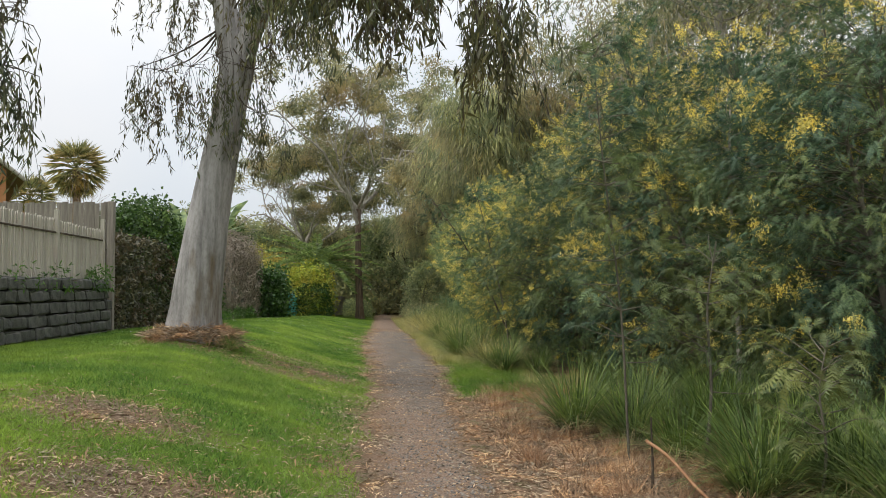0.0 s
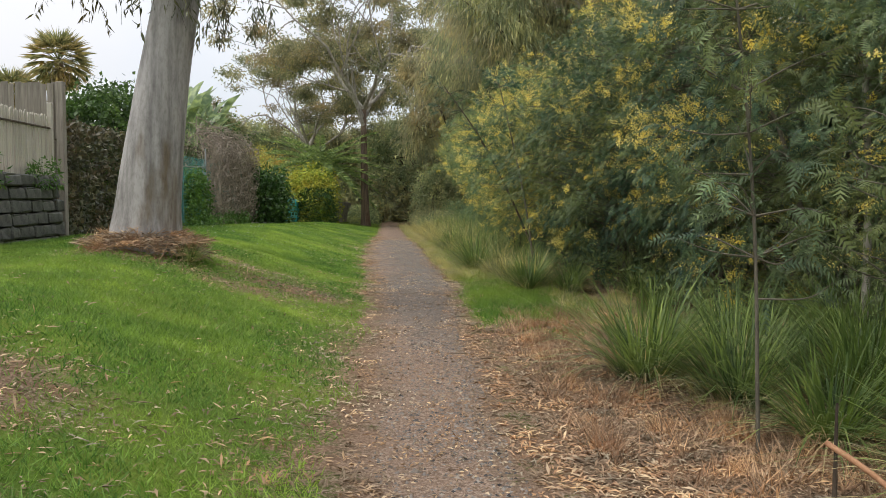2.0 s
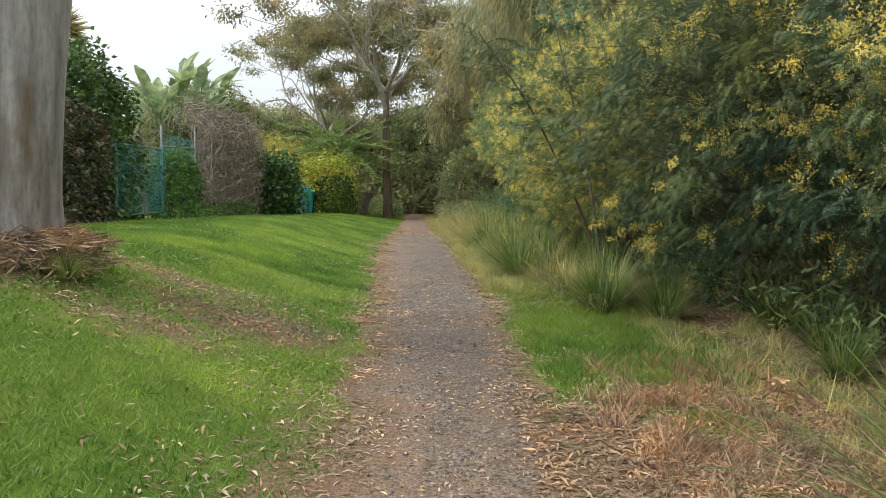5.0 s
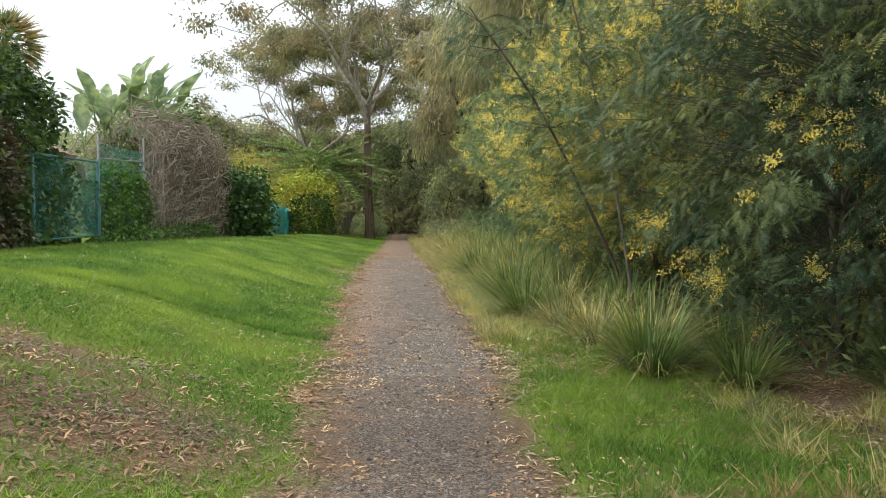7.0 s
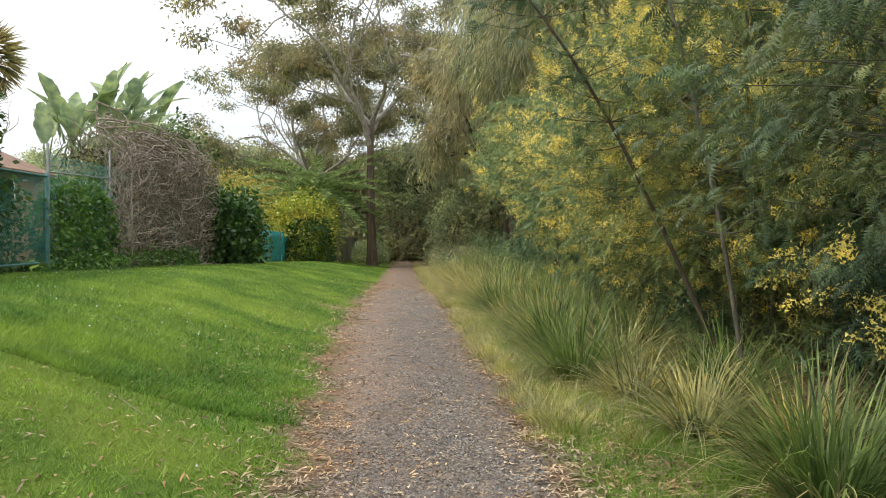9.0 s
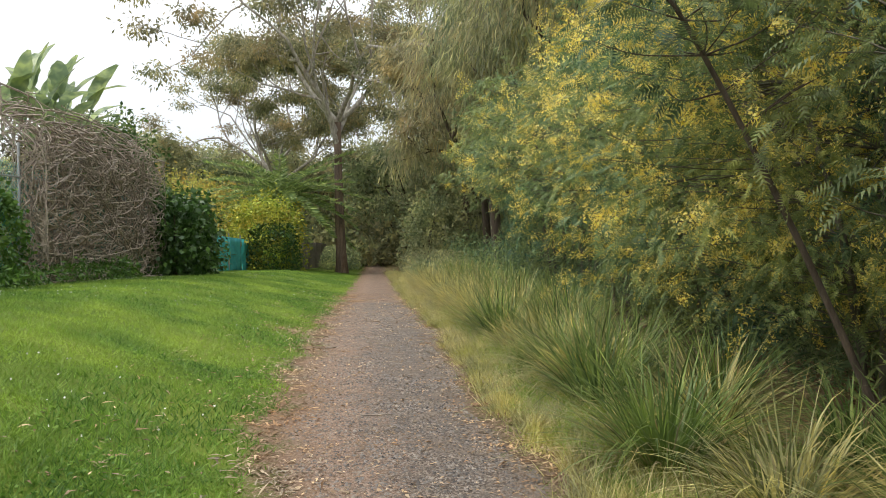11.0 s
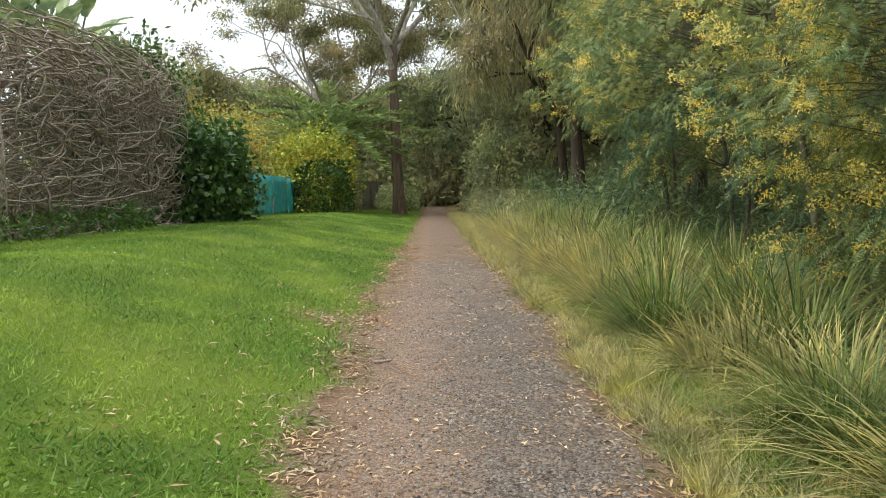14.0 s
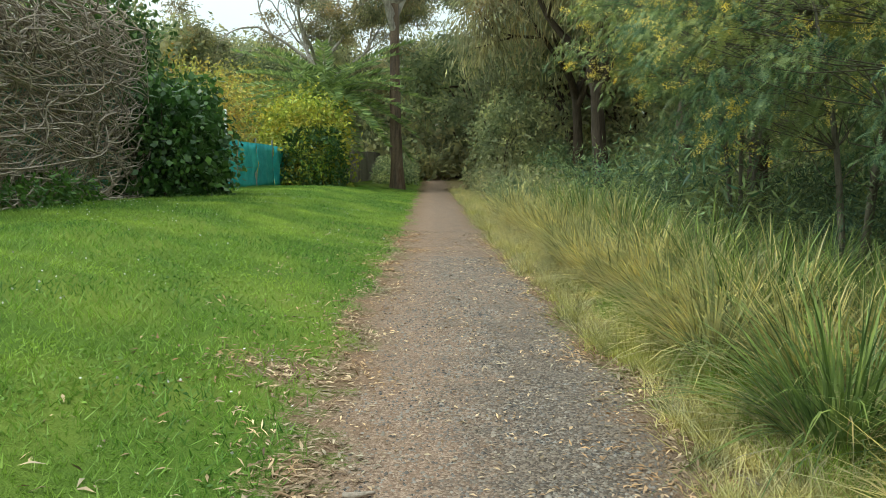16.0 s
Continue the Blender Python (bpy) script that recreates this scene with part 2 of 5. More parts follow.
def ground_material():
    """Lawn, leaf litter, dry verge and gravel, blended by the four masks of the sheet."""
    m, nt, b, out = tree_of("ground_cover")
    geo = nt.nodes.new("ShaderNodeNewGeometry")
    vec = geo.outputs["Position"]

    def mask(n):
        a = nt.nodes.new("ShaderNodeAttribute")
        a.attribute_name = n
        return a.outputs["Fac"]

    edge = noise_node(nt, vec, 3.2, 6, 0.7)
    fine = noise_node(nt, vec, 38, 5, 0.75)
    grit = noise_node(nt, vec, 120, 3, 0.8)
    vor = nt.nodes.new("ShaderNodeTexVoronoi")
    vor.inputs["Scale"].default_value = 75
    nt.links.new(vec, vor.inputs["Vector"])
    broad = noise_node(nt, vec, 0.7, 4, 0.6)

    def soft(n, sharp=3.0):
        s = math_node(nt, "ADD", mask(n), math_node(nt, "MULTIPLY", math_node(nt, "SUBTRACT", math_node(nt, "ADD", edge, math_node(nt, "MULTIPLY", math_node(nt, "SUBTRACT", fine, 0.5), 0.8)), 0.5), 1.3))
        return math_node(nt, "ADD", math_node(nt, "MULTIPLY", math_node(nt, "SUBTRACT", s, 0.5), sharp), 0.5, True)

    grass = mixc(nt, fine, srgb(60, 84, 30), srgb(112, 140, 50))
    grass = mixc(nt, ramp_node(nt, broad, [(0.4, (0, 0, 0, 1)), (0.65, (0.7, 0.7, 0.7, 1))]), grass, srgb(128, 142, 58))
    dry = mixc(nt, fine, srgb(104, 92, 62), srgb(176, 160, 118))
    lit = ramp_node(nt, fine, [(0.3, srgb(66, 55, 45)), (0.5, srgb(124, 104, 84)), (0.68, srgb(188, 166, 140))])
    lit = mixc(nt, ramp_node(nt, edge, [(0.45, (0, 0, 0, 1)), (0.65, (0.6, 0.6, 0.6, 1))]), lit, srgb(136, 104, 78))
    bw = nt.nodes.new("ShaderNodeRGBToBW")
    nt.links.new(vor.outputs["Color"], bw.inputs[0])
    chip = ramp_node(nt, bw.outputs[0], [(0.2, srgb(58, 52, 48)), (0.5, srgb(126, 112, 100)), (0.8, srgb(196, 180, 162))])
    tan = mixc(nt, fine, srgb(128, 102, 86), srgb(190, 160, 136))
    grey = mixc(nt, fine, srgb(68, 61, 56), srgb(138, 126, 115))
    gravel = mixc(nt, soft("worn", 2.0), grey, tan)
    gravel = mixc(nt, 0.38, gravel, chip)
    gravel = mixc(nt, 0.55, gravel, ramp_node(nt, grit, [(0.3, (0.4, 0.38, 0.36, 1)), (0.6, (1, 1, 1, 1))]), "MULTIPLY")
    gravel = mixc(nt, math_node(nt, "MULTIPLY", soft("litter"), 0.55), gravel, lit)
    col = mixc(nt, soft("dry"), grass, dry)
    col = mixc(nt, soft("litter"), col, lit)
    pm = soft("path", 5.0)
    col = mixc(nt, pm, col, gravel)
    nt.links.new(col, b.inputs["Base Color"])
    b.inputs["Roughness"].default_value = 0.95
    b.inputs["Specular IOR Level"].default_value = 0.2
    h = math_node(nt, "ADD", math_node(nt, "MULTIPLY", fine, 0.8), math_node(nt, "ADD", math_node(nt, "MULTIPLY", vor.outputs["Distance"], -0.5), math_node(nt, "MULTIPLY", grit, 0.3)))
    bump_to(nt, b, h, 0.8, 0.025)
    return m


M["ground"] = ground_material()
M["straw"] = leaf_mat("straw", srgb(150, 138, 96), srgb(206, 196, 158), srgb(168, 150, 108), 1.2, 0.7, 0.3)

# ---- building blocks ----


def rng_of(seed):
    return np.random.RandomState(seed)


def mesh_np(name, V, F, smooth=False):
    """A mesh from vertex rows and face rows of one length."""
    V = np.ascontiguousarray(V, dtype=np.float32).reshape(-1, 3)
    F = np.ascontiguousarray(F, dtype=np.int32)
    me = bpy.data.meshes.new(name)
    me.vertices.add(len(V))
    me.vertices.foreach_set("co", V.ravel())
    me.loops.add(F.size)
    me.loops.foreach_set("vertex_index", F.ravel())
    me.polygons.add(len(F))
    me.polygons.foreach_set("loop_start", np.arange(len(F), dtype=np.int32) * F.shape[1])
    if smooth:
        me.polygons.foreach_set("use_smooth", np.ones(len(F), dtype=bool))
    me.update(calc_edges=True)
    return me


def piece(name, V, F, material, parent=None, label="", smooth=False):
    ob = new(name, mesh_np(name, V, F, smooth))
    ob.data.materials.append(M[material])
    if parent is not None:
        ob.parent = parent
    return tagged(ob, label) if label else ob


def thing(name, at, label, category, group="", kind=""):
    e = new(name)
    e.location = at
    e.empty_display_size = 0.2
    return tagged(e, label, category, group, kind)


def unit(a):
    return a / (np.linalg.norm(a, axis=-1, keepdims=True) + 1e-9)


def join(parts):
    """Several (V, F) of one face length as one."""
    Vs, Fs, n = [], [], 0
    for V, F in parts:
        Vs.append(np.asarray(V).reshape(-1, 3))
        Fs.append(np.asarray(F) + n)
        n += len(Vs[-1])
    return np.concatenate(Vs), np.concatenate(Fs)


def tube(pts, radii, k=6, rough=0.0, rng=None):
    """A tapered tube of quads along a line."""
    pts = np.asarray(pts, float)
    n = len(pts)
    radii = np.broadcast_to(np.asarray(radii, float), (n,))
    d = unit(np.gradient(pts, axis=0))
    up = np.where(np.abs(d[:, 2:3]) > 0.9, np.array([[1.0, 0, 0]]), np.array([[0, 0, 1.0]]))
    s = unit(np.cross(d, up))
    for i in range(1, n):
        if np.dot(s[i], s[i - 1]) < 0:
            s[i] = -s[i]
    u = np.cross(s, d)
    a = np.linspace(0, 2 * np.pi, k, endpoint=False)
    r = radii[:, None]
    if rough and rng is not None:
        r = r * (1 + rough * rng.normal(size=(n, k)))
    V = pts[:, None] + (np.cos(a)[None, :, None] * s[:, None] + np.sin(a)[None, :, None] * u[:, None]) * (r[..., None] if r.ndim == 2 else r)
    i, j = np.meshgrid(np.arange(n - 1), np.arange(k), indexing="ij")
    j2 = (j + 1) % k
    F = np.stack([i * k + j, i * k + j2, (i + 1) * k + j2, (i + 1) * k + j], -1).reshape(-1, 4)
    return V.reshape(-1, 3), F


def smooth_line(pts, n):
    """A Catmull-Rom line of n points through pts."""
    p = np.asarray(pts, float)
    p = np.vstack([2 * p[0] - p[1], p, 2 * p[-1] - p[-2]])
    t = np.linspace(0, len(p) - 3 - 1e-6, n)
    i = t.astype(int)
    f = (t - i)[:, None]
    a, b, c, d = p[i], p[i + 1], p[i + 2], p[i + 3]
    return 0.5 * (2 * b + (c - a) * f + (2 * a - 5 * b + 4 * c - d) * f ** 2 + (3 * b - 3 * c + d - a) * f ** 3)


def leaf_quads(P, D, L, W, rng, fold=0.15):
    """Leaves as diamonds, one quad each, from P along D."""
    n = len(P)
    D = unit(D)
    S = unit(np.cross(D, rng.normal(size=(n, 3))))
    N = np.cross(D, S)
    L = np.broadcast_to(L, (n,))[:, None]
    W = np.broadcast_to(W, (n,))[:, None]
    mid = P + D * L * 0.42 + N * L * fold * 0.3
    V = np.stack([P, mid + S * W / 2, P + D * L, mid - S * W / 2], 1)
    F = np.arange(n * 4).reshape(n, 4)
    return V.reshape(-1, 3), F


def frond_template(n_pairs=7):
    t = []
    for i in range(n_pairs):
        x = 0.12 + 0.8 * i / (n_pairs - 1)
        l = 0.30 * math.sin(math.pi * (0.18 + 0.72 * i / (n_pairs - 1)))
        for s in (-1, 1):
            t += [(x - 0.05, 0, 0), (x + 0.05, 0, 0), (x + 0.12, s * l, -0.04 - 0.05 * x)]
    return np.array(t)


FROND = frond_template()


def fronds(P, D, size, rng):
    """Feathery leaves: pairs of narrow leaflets along a drooping stalk."""
    n = len(P)
    D = unit(D)
    S = unit(np.cross(D, rng.normal(size=(n, 3)) * 0.6 + np.array([0, 0, 1.0])))
    N = np.cross(S, D)
    T = FROND
    size = np.broadcast_to(size, (n,))[:, None, None]
    droop = -0.35 * T[:, 0] ** 2
    V = P[:, None] + size * (T[None, :, 0:1] * D[:, None] + T[None, :, 1:2] * S[:, None] + T[None, :, 2:3] * N[:, None])
    V[..., 2] += (size[..., 0] * droop[None, :])
    F = np.arange(n * len(T)).reshape(-1, 3)
    return V.reshape(-1, 3), F


def blades(P, D, L, W, rng, seg=3, arch=0.6):
    """Arching grass blades, seg quads each."""
    n = len(P)
    D = unit(D)
    H = D.copy()
    H[:, 2] = 0
    H = unit(H + rng.normal(size=(n, 3)) * np.array([0.05, 0.05, 0]))
    S = np.stack([-H[:, 1], H[:, 0], np.zeros(n)], 1)
    L = np.broadcast_to(L, (n,))[:, None]
    W = np.broadcast_to(W, (n,))[:, None]
    arch = np.broadcast_to(arch, (n,))[:, None]
    rows = []
    for i in range(seg + 1):
        f = i / seg
        c = P + D * L * f + (H * 0.35 - np.array([0, 0, 1.0])) * arch * L * f ** 2.2
        w = W * (1 - f ** 1.5 * 0.93) / 2
        rows += [c - S * w, c + S * w]
    V = np.stack(rows, 1)
    k = 2 * (seg + 1)
    base = np.arange(n)[:, None, None] * k
    q = np.array([[2 * i, 2 * i + 1, 2 * i + 3, 2 * i + 2] for i in range(seg)])[None]
    return V.reshape(-1, 3), (base + q).reshape(-1, 4)


def box(x0, x1, y0, y1, z0, z1, jitter=0.0, rng=None):
    V = np.array([(x, y, z) for z in (z0, z1) for y in (y0, y1) for x in (x0, x1)], float)
    if jitter:
        V += rng.normal(size=V.shape) * jitter
    F = np.array([(0, 2, 3, 1), (4, 5, 7, 6), (0, 1, 5, 4), (2, 6, 7, 3), (0, 4, 6, 2), (1, 3, 7, 5)])
    return V, F


def bevel_block(sx, sy, sz, bev, rng=None, jit=0.0):
    """A block with a chamfered front (+x) face, about 26 triangles."""
    bm = bmesh.new()
    bmesh.ops.create_cube(bm, size=1)
    for v in bm.verts:
        v.co = Vector((v.co.x * sx, v.co.y * sy, v.co.z * sz))
    bmesh.ops.bevel(bm, geom=bm.edges[:], offset=bev, segments=1, affect="EDGES")
    if rng is not None:
        for v in bm.verts:
            v.co += Vector(rng.normal(size=3) * jit)
    me = bpy.data.meshes.new("block")
    bm.to_mesh(me)
    bm.free()
    return me


# ---- the lie of the land ----


def path_z(y):
    return np.interp(y, [-30, 0, 2.3, 4.6, 6.2, 10, 16, 25, 36, 50, 64, 90, 200], [0.1, 0.0, -0.11, -0.17, -0.225, -0.31, -0.39, -0.41, -0.48, -0.72, -1.0, -1.2, -1.2])


def left_z(y):
    return np.interp(y, [-30, 14, 20, 27, 36, 44, 51, 60, 70, 90, 200], [0.5, 0.52, 0.47, 0.36, 0.16, -0.08, -0.25, -0.6, -0.9, -1.2, -1.2])


def edge_l(y):
    return np.interp(y, [-5, 8, 15, 20, 26, 32, 36, 44, 64], [-0.1, -0.08, -0.07, -0.28, -0.55, -0.62, -0.48, -0.5, -0.6]) + 0.06 * np.sin(2.1 * y) + 0.05 * np.sin(5.3 * y + 1)


def edge_r(y):
    return np.interp(y, [-5, 8, 15, 20, 25, 30, 36, 44, 64], [0.9, 0.92, 1.15, 1.35, 1.15, 1.2, 0.95, 0.8, 0.7]) + 0.05 * np.sin(1.7 * y + 2) + 0.04 * np.sin(4.7 * y)


def land(x, y):
    x, y = np.asarray(x, float), np.asarray(y, float)
    p, l = path_z(y), left_z(y)
    u = np.clip((edge_l(y) - x) / 3.6, 0, 1)
    s = 0.45 * u + 0.55 * u * u * (3 - 2 * u)
    z = p + (l - p) * s
    mound = 0.12 * np.exp(-(((x + 3.5) / 0.9) ** 2 + ((y - 15.2) / 0.9) ** 2))
    far = np.clip((np.abs(y - 20) - 60) / 60, 0, 1)
    z = z + mound + 0.008 * np.sin(1.7 * x + 0.6 * y) * np.sin(0.9 * y - 0.8 * x)
    crown = 0.03 * np.clip(1 - ((x - (edge_l(y) + edge_r(y)) / 2) / 0.9) ** 2, 0, 1)
    return (z + crown) * (1 - far) + -1.2 * far


def blob(x, y, cx, cy, rx, ry):
    return np.exp(-(((x - cx) / rx) ** 2 + ((y - cy) / ry) ** 2))


def masks(x, y):
    """path, litter, dry, worn: 0 to 1 each."""
    l, r = edge_l(y), edge_r(y)
    path = np.clip(np.minimum(x - l, r - x) / 0.5 + 0.5, 0, 1)
    near = np.exp(-((np.minimum(np.abs(x - l), np.abs(x - r)) / 0.35) ** 2))
    start = np.clip((17 - y) / 4, 0, 1)
    lit = near * (0.72 + 0.1 * start)
    right = np.clip((x - r) / 0.3, 0, 1)
    lit = np.maximum(lit, path * start * 0.42)
    lit = np.maximum(lit, right * start * np.clip((4.2 - x) / 0.6, 0.25, 1) * 0.85)
    lit = np.maximum(lit, right * np.clip((x - 3.2) / 0.6, 0, 1) * 0.85)
    lit = np.maximum(lit, right * 0.5 * np.clip((25 - y) / 4, 0, 1))
    left = np.clip((l - x) / 0.2, 0, 1)
    lit = np.maximum(lit, left * start * np.clip(1 - (l - x) / 1.3, 0, 1) * 0.75)
    for cx, cy, rx, ry, a in ((-2.6, 7.9, 1.1, 1.0, 0.95), (-1.7, 5.7, 1.3, 1.0, 0.9), (-2.0, 14.4, 1.3, 0.7, 0.65), (-1.4, 15.6, 1.3, 1.1, 0.9), (-2.3, 16.7, 1.3, 0.7, 0.8), (-3.5, 14.7, 1.0, 0.7, 0.95), (-1.0, 29.8, 0.5, 0.5, 0.7)):
        lit = np.maximum(lit, a * blob(x, y, cx, cy, rx, ry))
    for cx, cy, rx, ry in ((1.9, 17.0, 0.6, 1.3), (2.6, 15.2, 0.6, 0.6), (1.6, 14.4, 0.3, 0.8), (2.3, 13.0, 0.4, 0.4)):
        lit = lit * (1 - 0.8 * blob(x, y, cx, cy, rx, ry))
    dry = np.maximum(right * np.clip((y - 19) / 4, 0, 1) * 0.85, near * 0.5)
    dry = np.maximum(dry, left * 0.12)
    worn = np.clip((0.52 - (x - l) / (r - l)) * 1.8 + 0.35, 0, 0.85) * np.clip(np.abs(y - 17) / 5, 0.35, 1)
    worn = np.maximum(worn, np.clip((y - 28) / 5, 0, 1) * 0.6)
    worn = np.maximum(worn, np.clip((15 - y) / 4, 0, 1) * 0.8)
    return path, np.clip(lit, 0, 1), np.clip(dry, 0, 1), worn


def build_ground():
    """One sheet to the horizon; the faces of the gravel path are an object of their own."""
    xs = np.concatenate([[-900, -300, -120, -60, -35, -22], np.arange(-14, -7, 0.5), np.arange(-7, 4.5, 0.14), np.arange(4.5, 14, 0.5), [16, 22, 35, 60, 120, 300, 900]])
    ys = np.concatenate([[-900, -300, -100, -40, -20, -10], np.arange(-6, 2, 0.4), np.arange(2, 36, 0.14), np.arange(36, 70, 0.35), np.arange(70, 100, 2), [110, 130, 160, 220, 400, 900]])
    X, Y = np.meshgrid(xs, ys)
    Z = land(X, Y)
    V = np.stack([X, Y, Z], -1).reshape(-1, 3)
    w, h = len(xs), len(ys)
    i, j = np.meshgrid(np.arange(h - 1), np.arange(w - 1), indexing="ij")
    F = np.stack([i * w + j, i * w + j + 1, (i + 1) * w + j + 1, (i + 1) * w + j], -1).reshape(-1, 4)
    c = V[F].mean(1)
    on = (c[:, 0] > edge_l(c[:, 1])) & (c[:, 0] < edge_r(c[:, 1])) & (c[:, 1] > -6) & (c[:, 1] < 90)
    for name, sel, label, cat in (("ground", ~on, "mown green lawn with leaf litter and dry grassy verge", "ground"), ("path", on, "narrow gravel walking path strewn with dry leaves", "path")):
        f = F[sel]
        used, inv = np.unique(f, return_inverse=True)
        v = V[used]
        ob = piece(name, v, inv.reshape(-1, 4), "ground", None, label, True)
        tagged(ob, "", cat, "", "structure")
        for key, a in zip(("path", "litter", "dry", "worn"), masks(v[:, 0], v[:, 1])):
            at = ob.data.attributes.new(key, "FLOAT", "POINT")
            at.data.foreach_set("value", a.astype(np.float32))


build_ground()

# ---- plants ----


def grow(rng, p, d, length, r, depth, wood, tips, spread=0.55, up=0.15, shrink=0.72):
    pts = [p]
    d = unit(d)
    n = 5
    for i in range(n):
        d = unit(d + rng.normal(size=3) * 0.13 + np.array([0, 0, up * 0.2]))
        p = p + d * length / n
        pts.append(p)
    wood.append((np.array(pts), np.linspace(r, r * 0.55, n + 1)))
    if depth == 0:
        tips.append((pts[-1], d))
        if rng.rand() < 0.6:
            tips.append((pts[-3], d))
        return
    for c in range(2 + (rng.rand() < 0.55)):
        nd = unit(d + rng.normal(size=3) * spread + np.array([0, 0, up]))
        grow(rng, np.array(pts[-1 - (c % 3)]), nd, length * shrink * rng.uniform(0.8, 1.15), r * 0.55, depth - 1, wood, tips, spread, up, shrink)


def clump_leaves(rng, tips, per, radius, flat, L, W, down):
    P, D = [], []
    for p, d in tips:
        o = rng.normal(size=(per, 3)) * radius * np.array([1, 1, flat]) * 0.6
        P.append(p + o)
        D.append(rng.normal(size=(per, 3)) * (1 - 0.5 * down) + np.array([0, 0, -1.0]) * down * 1.6 + o / radius * 0.6)
    P, D = np.concatenate(P), np.concatenate(D)
    return leaf_quads(P, D, L * rng.uniform(0.7, 1.3, len(P)), W * rng.uniform(0.7, 1.3, len(P)), rng)


def wood_mesh(wood, k=5):
    return join([tube(p, r, k) for p, r in wood])


def tree(name, label, seed, base, height, trunk_r, fork, n_limbs, depth, spread, leaf, bark, per, radius, flat, L, W, down, lean=(0, 0), reach=0.42, group="", up=0.2, limb_bark=None, along=0.0):
    """A gum or she-oak: tapered trunk, forking limbs, a crown of leaf clumps with gaps."""
    rng = rng_of(seed)
    e = thing(name, base, label, "tree", group)
    top = np.array([lean[0], lean[1], height * fork])
    mid = top * 0.5 + np.array([rng.normal() * 0.1, rng.normal() * 0.1, 0])
    line = smooth_line([(0, 0, -0.1), mid, top], 14)
    rad = np.linspace(trunk_r, trunk_r * 0.62, 14)
    rad[0] *= 1.35
    rad[1] *= 1.12
    V, F = tube(line, rad, 12, 0.03, rng)
    piece("trunk", V, F, bark, e, "", True)
    tips, rest = [], []
    for i in range(n_limbs):
        wood = []
        a = 2 * np.pi * (i + rng.uniform(-0.25, 0.25)) / n_limbs
        d = np.array([math.cos(a) * spread * 1.1, math.sin(a) * spread * 1.1, 1.0])
        s = line[-1 - (i % 3) * 1]
        grow(rng, s, d, height * reach * rng.uniform(0.8, 1.1), trunk_r * 0.5, depth, wood, tips, spread * 0.8, up)
        V, F = tube(*wood[0], 8)
        piece("limb", V, F, limb_bark or bark, e, "", True)
        rest += wood[1:]
    V, F = wood_mesh(rest)
    tagged(piece("branch", V, F, limb_bark or bark, e, "", True), kind="stuff")
    for p, _ in rest:
        for q in (2, 4):
            if rng.rand() < along:
                tips.append((p[q], unit(p[-1] - p[0])))
    V, F = clump_leaves(rng, tips, per, radius, flat, L, W, down)
    tagged(piece("crown", V, F, leaf, e), kind="stuff")
    return e


def hang(rng, top, n, length, spread, leaves_per):
    """Strings of long drooping gum leaves from a twig end: twigs and leaves."""
    tw, P, D = [], [], []
    top = np.asarray(top, float)
    for i in range(n):
        s = top + rng.normal(size=3) * spread * np.array([1, 1, 0.5])
        l = length * rng.uniform(0.5, 1.15)
        e = s + np.array([rng.normal() * 0.18 * l, rng.normal() * 0.18 * l, -l])
        m = (s + e) / 2 + rng.normal(size=3) * 0.08 * l
        line = smooth_line([top, s, m, e], 8)
        tw.append((line, np.linspace(0.006, 0.002, 8)))
        f = rng.uniform(0.25, 1, leaves_per)
        q = smooth_line([s, m, e], 30)[(f * 29).astype(int)]
        P.append(q + rng.normal(size=q.shape) * 0.03)
        D.append(rng.normal(size=q.shape) * 0.42 + np.array([0, 0, -1.0]))
    return tw, np.concatenate(P), np.concatenate(D)


